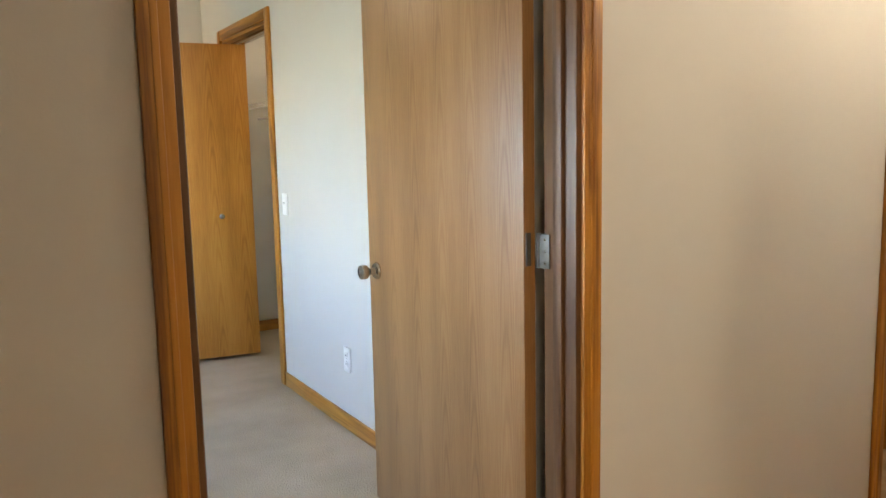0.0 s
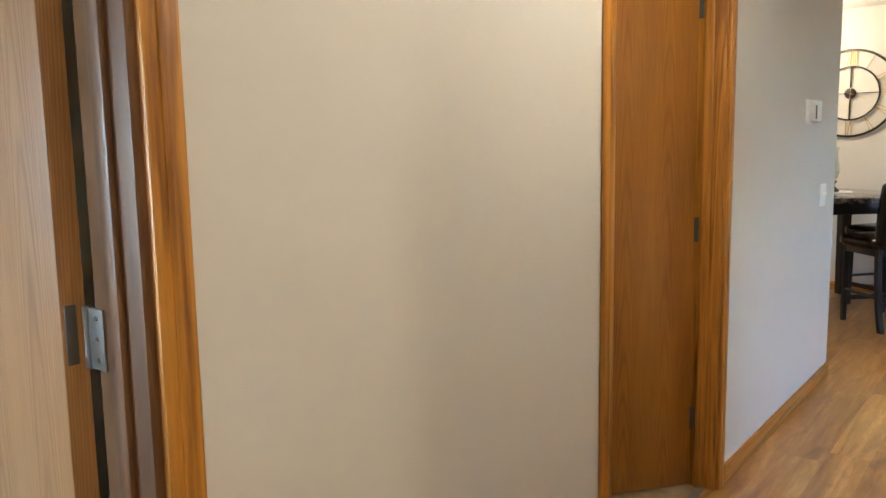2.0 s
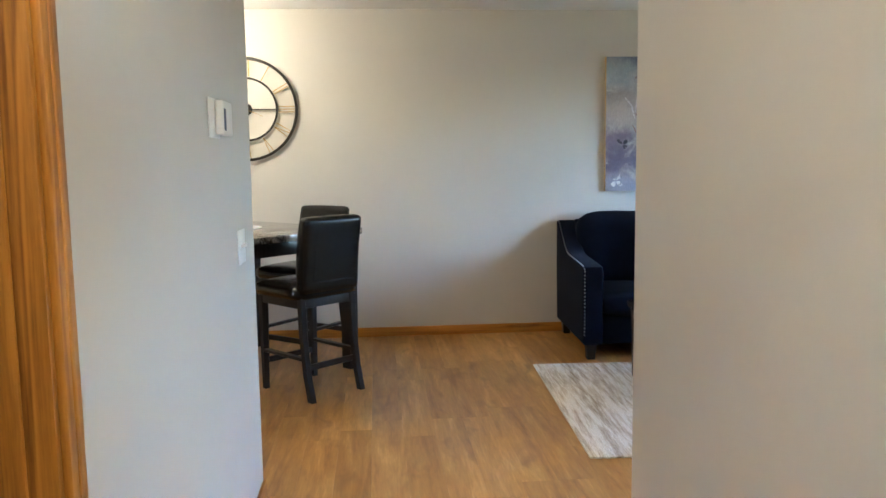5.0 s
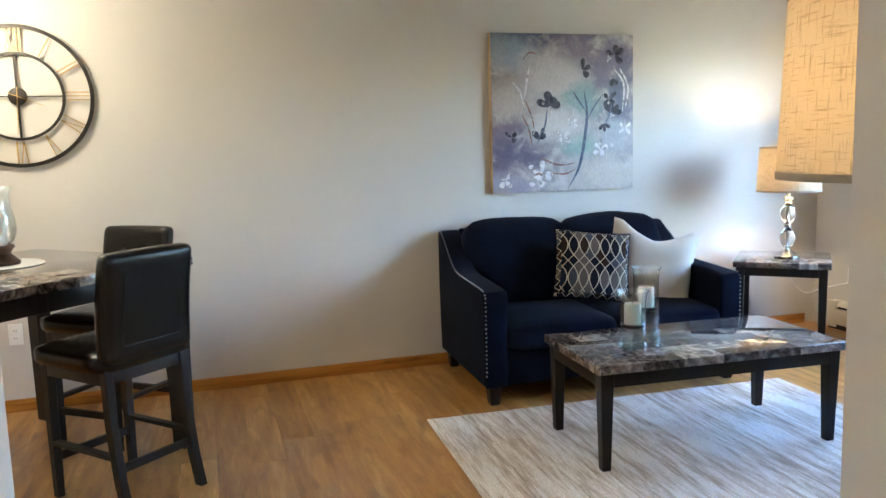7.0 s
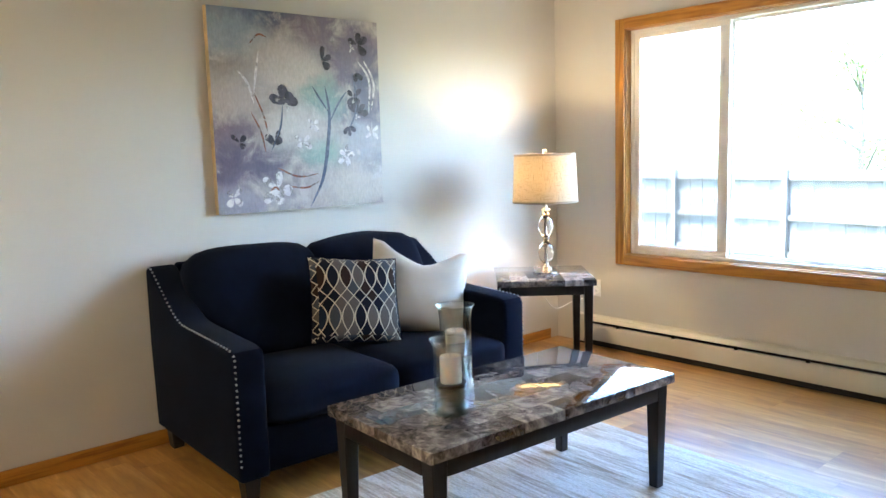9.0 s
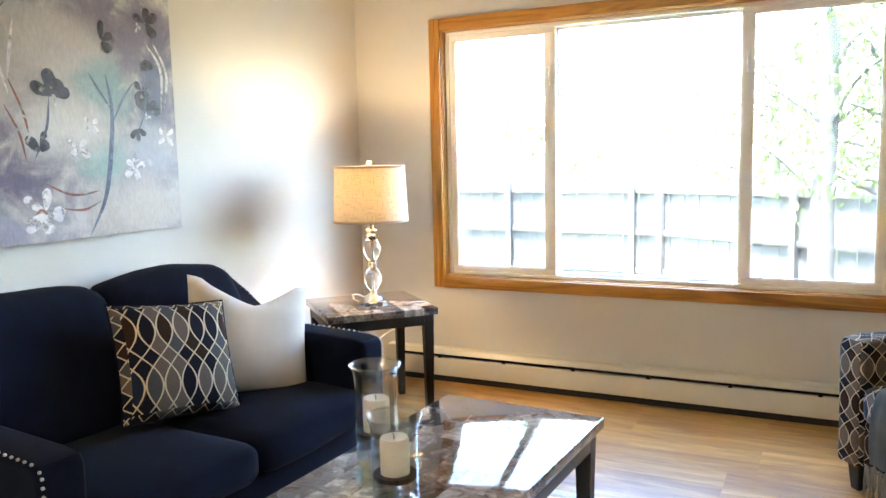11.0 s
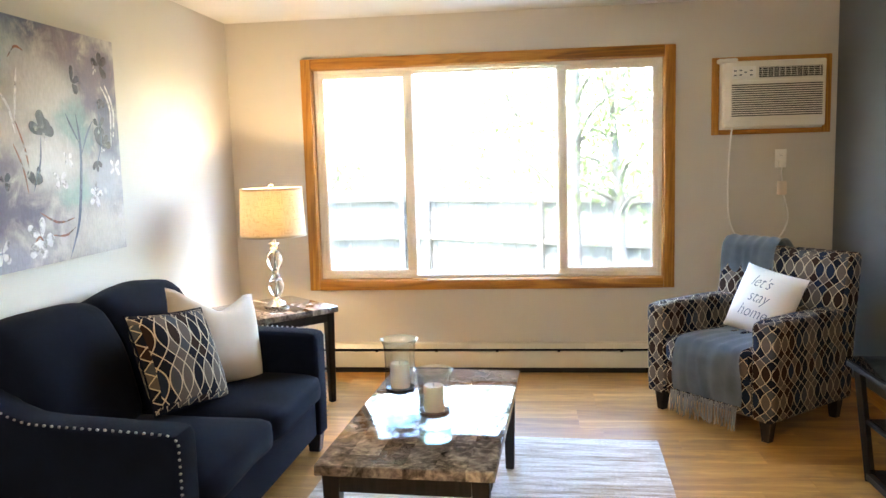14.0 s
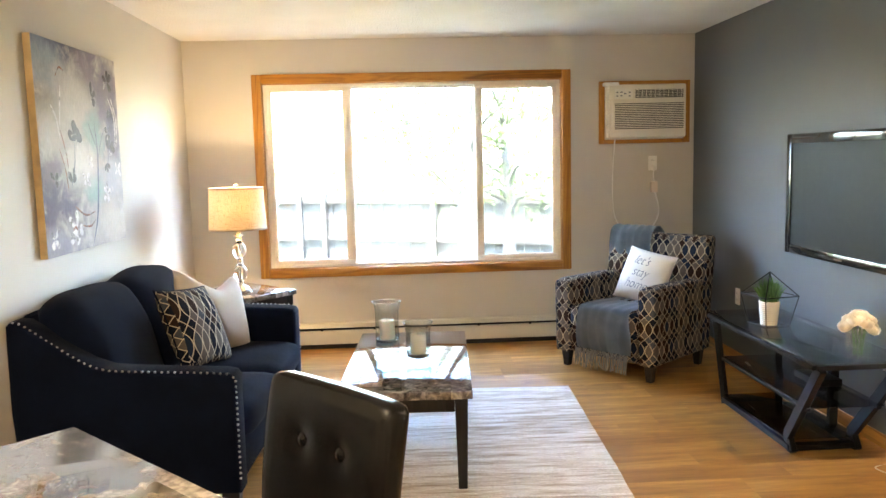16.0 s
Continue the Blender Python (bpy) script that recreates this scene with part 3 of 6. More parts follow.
def tube(points, radius, sides=8, bm=None, closed=False):
    """A round bar along points; radius may be a list."""
    bm = bm or bmesh.new()
    pts = [Vector(p) for p in points]
    rings = []
    up = Vector((0.13, 0.21, 0.97))
    for i, p in enumerate(pts):
        a = pts[i - 1] if i or closed else p
        b = pts[(i + 1) % len(pts)] if i + 1 < len(pts) or closed else p
        d = (b - a).normalized()
        s = d.cross(up)
        s = s.normalized() if s.length > 1e-4 else Vector((1, 0, 0))
        u = s.cross(d)
        r = radius[i] if isinstance(radius, (list, tuple)) else radius
        rings.append([bm.verts.new(p + (s * math.cos(2 * math.pi * k / sides) + u * math.sin(2 * math.pi * k / sides)) * r) for k in range(sides)])
    n = len(rings)
    for i in range(n if closed else n - 1):
        a, b = rings[i], rings[(i + 1) % n]
        for k in range(sides):
            bm.faces.new([a[k], a[(k + 1) % sides], b[(k + 1) % sides], b[k]])
    if not closed:
        bm.faces.new(rings[0])
        bm.faces.new(list(reversed(rings[-1])))
    return bm


def bar(p, q, w, t, bm=None, bevel=0.0):
    """A square bar from p to q, w wide and t thick."""
    p, q = Vector(p), Vector(q)
    d = q - p
    rot = d.to_track_quat("Z", "Y").to_matrix().to_4x4()
    return box(-w / 2, w / 2, -t / 2, t / 2, 0, d.length, bevel, bm, 1, Matrix.Translation(p) @ rot)


def taper(w0, w1, h, x=0.0, y=0.0, lean=(0.0, 0.0), bevel=0.003, bm=None, z0=0.0):
    """A square leg, w0 wide at the foot and w1 at the top; the foot is pushed out by lean."""
    bm = box(-0.5, 0.5, -0.5, 0.5, 0, 1, 0, bm)
    vs = list(bm.verts)[-8:]
    for v in vs:
        k = v.co.z
        w = w0 + (w1 - w0) * k
        v.co = Vector((x + v.co.x * w + lean[0] * (1 - k), y + v.co.y * w + lean[1] * (1 - k), z0 + h * k))
    if bevel:
        bmesh.ops.bevel(bm, geom=list({e for v in vs for e in v.link_edges}), offset=bevel, segments=1, affect="EDGES")
    return bm


def cushion(w, h, t, n=18, pinch=0.05, seam=0.004, bulge=2.6, dip=0.0):
    """A scatter cushion lying in x, y: two bulging faces that meet in a seam, corners drawn out."""
    bm = bmesh.new()
    grid = {}
    for s in (1, -1):
        for i in range(n + 1):
            for j in range(n + 1):
                u, v = 2 * i / n - 1, 2 * j / n - 1
                edge = i in (0, n) or j in (0, n)
                if edge and s == -1:
                    grid[(s, i, j)] = grid[(1, i, j)]
                    continue
                hgt = ((1 - abs(u) ** bulge) * (1 - abs(v) ** bulge)) ** 0.55
                px = u * w / 2 * (1 - pinch * (1 - v * v))
                py = v * h / 2 * (1 - pinch * (1 - u * u))
                py -= dip * max(0.0, v) ** 2 * (1 - min(1.0, abs(u) * 1.25) ** 1.3)
                wob = 0.05 * noise.noise(Vector((u * 1.7 + s, v * 1.7, w * 5)))
                grid[(s, i, j)] = bm.verts.new((px, py, s * (t / 2 * hgt * (1 + wob) + (0 if edge else seam))))
        for i in range(n):
            for j in range(n):
                q = [grid[(s, i, j)], grid[(s, i + 1, j)], grid[(s, i + 1, j + 1)], grid[(s, i, j + 1)]]
                bm.faces.new(q if s == 1 else q[::-1])
    return bm


def soft_box(x0, x1, y0, y1, z0, z1, r, puff=0.0, cuts=8, sag=0.0):
    """A padded block: rounded edges, faces swollen by puff."""
    bm = box(x0, x1, y0, y1, z0, z1, 0)
    bmesh.ops.subdivide_edges(bm, edges=bm.edges, cuts=cuts, use_grid_fill=True)
    c = Vector(((x0 + x1) / 2, (y0 + y1) / 2, (z0 + z1) / 2))
    half = Vector(((x1 - x0) / 2, (y1 - y0) / 2, (z1 - z0) / 2))
    for v in bm.verts:
        d = v.co - c
        inner = Vector([max(-(hh - r), min(hh - r, dd)) for dd, hh in zip(d, half)])
        out = d - inner
        if out.length > 1e-6:
            d = inner + out.normalized() * r
        f = [1 - (dd / hh) ** 2 if hh else 0 for dd, hh in zip(d, half)]
        for k in range(3):
            o = [i for i in range(3) if i != k]
            d[k] += math.copysign(puff * max(0, f[o[0]]) ** 0.6 * max(0, f[o[1]]) ** 0.6, d[k]) if abs(d[k]) > half[k] * 0.55 else 0
        wob = noise.noise(v.co * 4.0 + Vector((x0, y0, 3))) * puff * 0.35
        v.co = c + d + Vector((wob, wob, wob - sag * max(0, f[0]) * max(0, f[1])))
    return bm


def wall(name, axis, at, t, a0, a1, openings, mat, label, z1=CEIL, z0=0.0):
    """A wall along x or y from a0 to a1, at..at+t thick, with (b0, b1, zlow, zhigh) cut through it."""
    bm = bmesh.new()

    def put(p0, p1, q0, q1):
        if p1 - p0 > 1e-4 and q1 - q0 > 1e-4:
            if axis == "x":
                box(p0, p1, min(at, at + t), max(at, at + t), q0, q1, 0, bm)
            else:
                box(min(at, at + t), max(at, at + t), p0, p1, q0, q1, 0, bm)
    x = a0
    for b0, b1, lo, hi in sorted(openings):
        put(x, b0, z0, z1)
        put(b0, b1, z0, lo)
        put(b0, b1, hi, z1)
        x = b1
    put(x, a1, z0, z1)
    return structure(name, bm, mat, label, "wall")


# ---- structure ----
AC = (4.555, 5.195, 1.612, 2.050)
wall("wall_south", "x", YS, -0.15, XW - T, XE + T, [(*WIN[:2], *WIN[2:]), (AC[0], AC[1], AC[2], AC[3])], WALL, "greige painted wall with the big window and the air conditioner", z0=-0.9)
wall("wall_east", "y", XE, T, YS, YN + T, [], WALL, "long greige painted wall behind the sofa and the clock", z0=-0.9)
wall("wall_west", "y", XW, -T, YS, YB - T, [], SLATE, "slate grey accent wall that carries the television")
wall("wall_hall_south", "x", YB, -T, 1.034, XW, [], WALL, "greige hallway wall ending in a bare corner")
wall("wall_hall_north", "x", YH, T, -1.2, HC, [(*DOOR_A, 0, DOOR_H), (*DOOR_B, 0, DOOR_H)], WALL, "greige hallway wall with two doorways")
wall("wall_dining_west", "y", HC, -T, YH + T, YN, [], WALL, "greige wall of the dining corner")
wall("wall_north", "x", YN, T, HC - T, XE, [], WALL, "greige end wall of the dining corner")
wall("wall_entry_east", "y", 1.034, T, -4.5, YB - T, [], WALL, "greige side wall of the entry")
wall("wall_hall_west", "y", -1.2, -T, YB, YH + T, [], WALL, "greige end wall of the hallway")
# unseen stub, placed to keep the entry lamp off the hall's west part
wall("wall_entry_end", "x", YB, -T, -3.2, 0.16, [], WALL, "unseen greige wall end that blocks the entry light")
# out of view, set far back so the entry bounces less light
wall("wall_entry_south", "x", -4.5, -T, -3.2, 1.154, [], WALL, "greige back wall of the entry")
wall("wall_entry_west", "y", -3.2, -T, -4.62, YB, [], WALL, "greige west wall of the entry")
wall("wall_bedroom_east", "y", BX, T, YH + T, BY, [(4.60, 5.47, 0, 2.03)], WALL, "pale bedroom wall with the closet opening")
wall("wall_bedroom_north", "x", BY, T, BW - T, 2.5, [], WALL, "pale end wall of the bedroom")
wall("wall_bedroom_west", "y", BW, -T, YH + T, BY, [(3.1, 4.2, 0.95, 2.0)], WALL, "bedroom wall with its window opening")
wall("wall_bedroom_south", "x", YH + T, -T, BW - T, -1.2, [], WALL, "bedroom wall beside the entry")
wall("wall_closet_east", "y", 2.38, T, 4.3, BY, [], CLOSET, "cream back wall of the closet")
wall("wall_closet_south", "x", 4.42, -T, BX + T, 2.38, [], CLOSET, "cream side wall of the closet")
wall("wall_bath_west", "y", 2.60, -T, YH + T, 4.18, [], WALL, "bathroom side wall")
wall("wall_bath_north", "x", 4.18, T, 2.62, HC - T, [], WALL, "bathroom end wall")

structure("ceiling", box(XW - T, XE + T, YS - 0.15, YN + T, CEIL, CEIL + 0.15), CEILING, "white textured ceiling of the living room", "ceiling")
structure("ceiling_entry", box(-3.32, XW - T, -4.62, BY + T, CEIL, CEIL + 0.15), CEILING, "white textured ceiling of hall, entry and bedroom", "ceiling")
sub = structure("floor", box(-3.2, XE, -4.5, YN, -0.12, -0.011), RUBBER, "honey brown wood-look plank floor", "floor")
structure("floor_bedroom", box(BW, 2.38, YH + 0.06, BY, -0.010, 0.008), CARPET, "beige cut-pile bedroom carpet", "carpet")
structure("floor_bathroom", box(2.60, HC - T, YH + 0.055, 4.18, -0.010, 0.002), TILE, "brown mottled vinyl tile floor", "floor")
structure("floor_edge_strip", box(DOOR_B[0], DOOR_B[1], YH + 0.03, YH + 0.06, -0.004, 0.006, 0.002), RUBBER, "grey metal threshold strip in the bathroom doorway", "threshold")
structure("floor_edge_strip", box(DOOR_A[0], DOOR_A[1], YH + 0.035, YH + 0.06, -0.004, 0.006, 0.002), RUBBER, "grey threshold strip in the bedroom doorway", "threshold")

for i, (a, b, c, d) in enumerate((
        (XE - 0.013, XE, YS + 0.09, YN), (5.60, XE - 0.013, YN - 0.013, YN), (XW, XW + 0.013, YS + 0.09, YB),
        (1.034, XW, YB, YB + 0.013), (DOOR_A[1] + 0.068, DOOR_B[0] - 0.068, YH - 0.013, YH), (DOOR_B[1] + 0.068, HC, YH - 0.013, YH),
        (HC, HC + 0.013, YH, YN - 0.013), (BX - 0.013, BX, YH + T + 0.02, 4.53), (BW, 2.38, BY - 0.013, BY), (2.367, 2.38, 4.42, BY - 0.013), (BX + T, 2.367, 4.42, 4.433))):
    structure("baseboard", box(a, b, c, d, 0.0, 0.072 if i < 7 else 0.085, 0.004), OAK_H if b - a > d - c else OAK_Y, "honey oak baseboard along the wall", "baseboard")


def casing(name, x0, x1, top, face, lining, label):
    """Door lining and casings on both faces for an opening in a wall along x."""
    g = tagged(new(name), label, "door frame", kind="structure")
    w = 0.054
    for y0, y1 in ((face - 0.016, face), (face + T, face + T + 0.016)):
        for a, b in ((x0 - w, x0 + 0.004), (x1 - 0.004, x1 + w)):
            bm = box(a, b, y0, y1, 0.0, top + w, 0.005)
            box(a + 0.022, b - 0.022, y0 - 0.003 if y0 < face else y0, y1 + 0.003 if y0 > face else y1, 0.0, top + 0.03, 0.003, bm)
            part("casing", bm, OAK, g)
        part("head_casing", box(x0 - w, x1 + w, y0 + 0.001, y1 - 0.001, top - 0.004, top + w, 0.005), OAK_H, g)
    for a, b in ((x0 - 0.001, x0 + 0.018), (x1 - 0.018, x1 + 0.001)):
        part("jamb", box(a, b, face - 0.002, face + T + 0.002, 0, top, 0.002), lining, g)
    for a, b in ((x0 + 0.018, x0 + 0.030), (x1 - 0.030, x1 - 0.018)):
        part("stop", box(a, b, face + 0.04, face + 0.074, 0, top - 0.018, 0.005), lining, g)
    part("head_jamb", box(x0, x1, face - 0.002, face + T + 0.002, top - 0.018, top + 0.001), OAK_H, g)
    return g


casing("door_frame_1", *DOOR_A, DOOR_H, YH, JAMB_SHADE, "honey oak door frame of the bedroom")
casing("door_frame_2", *DOOR_B, DOOR_H, YH, OAK, "honey oak door frame of the bathroom")
for z in (0.27, 0.995, 1.80):
    part("hinge", box(DOOR_B[1] - 0.0215, DOOR_B[1] - 0.0178, YH + 0.082, YH + T + 0.001, z - 0.045, z + 0.045, 0.001), STEEL, bpy.data.objects["door_frame_2"], "dark steel hinge leaf")
clo = tagged(new("closet_frame"), "honey oak frame round the closet opening", "door frame", kind="structure")
for a, b in ((4.535, 4.60), (5.47, 5.535)):
    part("casing", box(BX - 0.016, BX, a, b, 0, 2.095, 0.005), OAK, clo)
part("head_casing", box(BX - 0.017, BX, 4.601, 5.469, 2.03, 2.094, 0.005), OAK_Y, clo)
part("jamb", box(BX - 0.002, BX + T, 4.60, 4.615, 0, 2.03), OAK, clo)
part("head_jamb", box(BX - 0.002, BX + T, 4.615, 5.47, 2.012, 2.03), OAK_Y, clo)
part("track", box(BX + 0.04, BX + 0.075, 4.62, 5.46, 1.985, 2.012, 0.002), NICKEL, clo, "grey metal bifold track")


# ---- window ----
x0, x1, z0, z1 = WIN
win = tagged(new("window_1"), "wide three-part sliding window in white vinyl with oak trim", "window", kind="structure")
tw = 0.066
for a, b, c, d, mt in ((x0 - tw, x0 + 0.004, z0 - tw, z1 + tw, OAK), (x1 - 0.004, x1 + tw, z0 - tw, z1 + tw, OAK)):
    part("trim", box(a, b, YS, YS + 0.020, c + 0.001, d - 0.001, 0.006), mt, win)
part("trim", box(x0 + 0.0045, x1 - 0.0045, YS, YS + 0.020, z1 - 0.004, z1 + tw, 0.006), OAK_H, win)
part("trim", box(x0 + 0.0045, x1 - 0.0045, YS, YS + 0.020, z0 - tw, z0 + 0.004, 0.006), OAK_H, win)
for nm, a, b, c, d, mt in (("liner", x0 - 0.001, x0 + 0.008, z0, z1, OAK), ("liner", x1 - 0.008, x1 + 0.001, z0, z1, OAK),
                           ("liner", x0 + 0.008, x1 - 0.008, z1 - 0.008, z1 + 0.001, OAK_H), ("sill", x0 + 0.008, x1 - 0.008, z0 - 0.001, z0 + 0.008, OAK_H)):
    part(nm, box(a, b, YS - 0.062, YS + 0.001, c, d), mt, win)
fx0, fx1, fz0, fz1 = x0 + 0.008, x1 - 0.008, z0 + 0.008, z1 - 0.008
fy0, fy1 = YS - 0.135, YS - 0.050
fw = 0.024
for a, b, c, d in ((fx0, fx0 + fw, fz0, fz1), (fx1 - fw, fx1, fz0, fz1), (fx0 + fw, fx1 - fw, fz0, fz0 + 0.022), (fx0 + fw, fx1 - fw, fz1 - 0.022, fz1)):
    part("frame", box(a, b, fy0, fy1, c, d, 0.004), VINYL, win)
part("track", box(fx0 + fw, fx1 - fw, YS - 0.088, YS - 0.082, fz0 + 0.022, fz0 + 0.030, 0.001), VINYL, win)
# two sliding sashes with insect screens outside them, one fixed light between
M1, M2 = (6.174, 6.228), (7.212, 7.273)
bays = ((fx0 + fw, M1[1], -0.082, 0.032, 0.054, 0.031), (M1[1] - 0.030, M2[0] + 0.030, -0.118, 0.034, 0.034, 0.012), (M2[0], fx1 - fw, -0.082, 0.061, 0.032, 0.031))
for k, (a, b, dy, wl, wr, rl) in enumerate(bays):
    sa, sb = YS + dy, YS + dy + 0.026
    g0, g1 = fz0 + 0.022 + rl, fz1 - 0.022 - rl
    s = tagged(part("sash", box(a, b, sa, sb, fz0 + 0.022, g0, 0.003), VINYL, win), "white vinyl sash")
    part("rail", box(a, b, sa, sb, g1, fz1 - 0.022, 0.003), VINYL, s)
    part("stile", box(a, a + wl, sa, sb, g0, g1, 0.003), VINYL, s)
    part("stile", box(b - wr, b, sa, sb, g0, g1, 0.003), VINYL, s)
    for u, v, c, d in ((a + wl, a + wl + 0.006, g0, g1), (b - wr - 0.006, b - wr, g0, g1), (a + wl + 0.006, b - wr - 0.006, g0, g0 + 0.006), (a + wl + 0.006, b - wr - 0.006, g1 - 0.006, g1)):
        part("glazing_bead", box(u, v, sa + 0.006, sb - 0.005, c, d, 0.001), VINYL, s)
    p = part("pane", box(a + wl, b - wr, sa + 0.009, sa + 0.013, g0, g1), PANE, s)
    p.visible_shadow = False
    if k != 1:
        part("insect_screen", box(a + 0.01, b - 0.01, YS - 0.1325, YS - 0.1315, fz0 + 0.022, fz1 - 0.022), SCREEN_MESH, s, "fine grey insect screen")
for mx_ in (M1[0] + 0.020, M2[0] + 0.040):
    lt = part("latch", box(mx_ - 0.010, mx_ + 0.010, YS - 0.0565, YS - 0.046, 1.76, 1.86, 0.004), PLASTIC, win)
    part("latch_lever", box(mx_ - 0.005, mx_ + 0.005, YS - 0.046, YS - 0.036, 1.79, 1.83, 0.003), PLASTIC, lt)


# ---- doors ----
def knob(parent, x, y, z, side):
    """Round knob set on a leaf that lies along y; side is -1 or 1 along x."""
    prof = [(0.0, 0.0), (0.031, 0.0), (0.031, 0.004), (0.027, 0.010), (0.014, 0.013), (0.0115, 0.030), (0.014, 0.034), (0.024, 0.043), (0.0275, 0.055), (0.025, 0.066), (0.015, 0.070), (0.0, 0.070)]
    part("knob", lathe(prof, 28, None, pose(x, y, z, 0, 90 * side, 0)), NICKEL, parent, "satin nickel knob")


def hinge(parent, x, y, z):
    """A butt hinge: a barrel, one plate on the leaf's edge and one on the jamb."""
    g = part("hinge", tube([(x, y, z - 0.045), (x, y, z + 0.045)], 0.0062, 10), STEEL, parent, "grey steel butt hinge")
    part("hinge_plate", box(0.001, x, 0.0005, 0.0035, z - 0.044, z + 0.044, 0.0008), STEEL, g)
    part("hinge_plate", box(0.0165, 0.0195, y - 0.045, y, z - 0.044, z + 0.044, 0.0008), STEEL, g)
    for dz in (-0.03, 0.0, 0.03):
        part("screw", lathe([(0, 0), (0.0038, 0), (0.003, 0.0012), (0, 0.0014)], 10, None, pose(0.0165, y - 0.028, z + dz, 0, -90, 0)), NICKEL, g)


# bedroom door: open square against the wall; the leaf runs along y
bd = thing("bedroom_door", "flush oak veneer bedroom door standing wide open", "door", pose(1.470, YH + T + 0.052, 0))
part("leaf", box(-0.004, 0.034, 0.004, 0.935, 0.012, 2.03, 0.0025), DOORW, bd)
knob(bd, -0.004, 0.872, 0.888, -1)
for z in (0.25, 1.05, 1.83):
    hinge(bd, 0.018, -0.030, z)
# bathroom door: ajar into the bathroom
bt = thing("bathroom_door", "amber oak veneer bathroom door standing ajar", "door", pose(DOOR_B[1] - 0.020, YH + T - 0.005, 0, 0, 0, 143 - 90))
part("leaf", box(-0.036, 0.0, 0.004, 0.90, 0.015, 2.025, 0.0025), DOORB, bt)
for z in (0.27, 1.035, 1.80):
    g = part("hinge", tube([(0.006, -0.003, z - 0.045), (0.006, -0.003, z + 0.045)], 0.006, 10), STEEL, bt, "grey steel butt hinge")
    part("hinge_plate", box(-0.030, 0.002, 0.001, 0.004, z - 0.045, z + 0.045), STEEL, g)
knob(bt, -0.036, 0.84, 0.888, -1)
# folded closet door
cl = thing("closet_bifold_door", "honey oak bifold closet door, folded open", "door", pose(BX + 0.075, 5.245, 0))
for k, (p, q) in enumerate((((0.005, 0.018), (-0.41, 0.072)), ((0.005, 0.062), (-0.405, 0.114)))):
    d = Vector((q[0] - p[0], q[1] - p[1], 0))
    ang = math.degrees(math.atan2(d.y, d.x))
    panel = part("panel", box(0, d.length, -0.0155, 0.0155, 0.03, 1.985, 0.002), DOORC, cl, "", 40, pose(p[0], p[1], 0, 0, 0, ang))
    if k == 0:
        part("knob", lathe([(0.0, 0), (0.006, 0), (0.006, 0.012), (0.016, 0.018), (0.0165, 0.026), (0.009, 0.031), (0, 0.031)], 20, None, pose(0.20, 0.0155, 0.93, -90, 0, 0)), NICKEL, panel, "small nickel knob")

# ---- wall plates ----
def plate(name, m, w, h, label, kind="outlet"):
    """A wall plate lying in x, z and facing -y."""
    g = thing(name, label, kind.replace("_", " "), m)
    part("plate", box(-w / 2, w / 2, -0.006, 0, -h / 2, h / 2, 0.003), PLASTIC, g)
    if kind == "outlet":
        for z in (-0.021, 0.021):
            s = part("socket", box(-0.0165, 0.0165, -0.0085, -0.005, z - 0.014, z + 0.014, 0.004), PLASTIC, g)
            for dx in (-0.006, 0.006):
                part("slot", box(dx - 0.001, dx + 0.001, -0.0092, -0.008, z - 0.004, z + 0.005), GAP_SHADE, s)
    else:
        for dx in ((0,) if w < 0.1 else (-0.023, 0.023)):
            part("toggle", box(dx - 0.005, dx + 0.005, -0.018, -0.005, -0.002, 0.012, 0.002), PLASTIC, g)
    return g


plate("light_switch", pose(5.375, YH, 1.035), 0.125, 0.118, "white double light switch on the hallway wall", "switch")
plate("light_switch", pose(BX, 4.43, 1.04, 0, 0, -90), 0.075, 0.118, "white light switch beside the closet", "switch")
plate("wall_outlet", pose(BX, 3.677, 0.348, 0, 0, -90), 0.072, 0.118, "white outlet low on the bedroom wall")
plate("wall_outlet", pose(XE, 2.432, 0.437, 0, 0, -90), 0.072, 0.118, "white outlet behind the dining table")
plate("wall_outlet", pose(8.137, YS, 0.395, 0, 0, 180), 0.072, 0.118, "white outlet beneath the window beside the end table")
th = thing("thermostat", "small white thermostat on a square wall plate", "thermostat", pose(5.045, YH, 1.455))
part("plate", box(-0.115, 0.035, -0.004, 0, -0.058, 0.058, 0.003), PLASTIC, th)
part("cover", box(-0.035, 0.105, -0.030, -0.004, -0.048, 0.055, 0.006), PLASTIC, th)
part("display", box(-0.030, -0.004, -0.0315, -0.029, -0.035, 0.030, 0.001), INK, th, "dark lcd strip")

# ---- baseboard heater ----
he = thing("baseboard_heater", "almond enamelled hot water baseboard heater under the window", "heater", pose(0, YS, 0))
hx0, hx1 = 4.62, 8.28
part("back_panel", box(hx0, hx1, 0.0, 0.006, 0.02, 0.205), ALMOND, he)
part("front_cover", prism([(0, 0.045), (0.006, 0.040), (0.006, 0.142), (0.0, 0.150)], hx1 - hx0, 0, Matrix(((0, 1, 0, hx0), (1, 0, 0, 0.062), (0, 0, 1, 0), (0, 0, 0, 1)))), ALMOND, he)
part("top_hood", prism([(0.0, 0.205), (0.0, 0.193), (0.040, 0.186), (0.060, 0.170), (0.067, 0.172), (0.046, 0.199)], hx1 - hx0, 0, Matrix(((0, 1, 0, hx0), (1, 0, 0, 0.0), (0, 0, 1, 0), (0, 0, 0, 1)))), ALMOND, he)
# solid black strip where the damper slot is only in shade
part("damper", box(hx0 + 0.03, hx1 - 0.03, 0.030, 0.050, 0.152, 0.166, 0.002), BLACKMETAL, he, "black strip for the shade in the slot behind the damper")
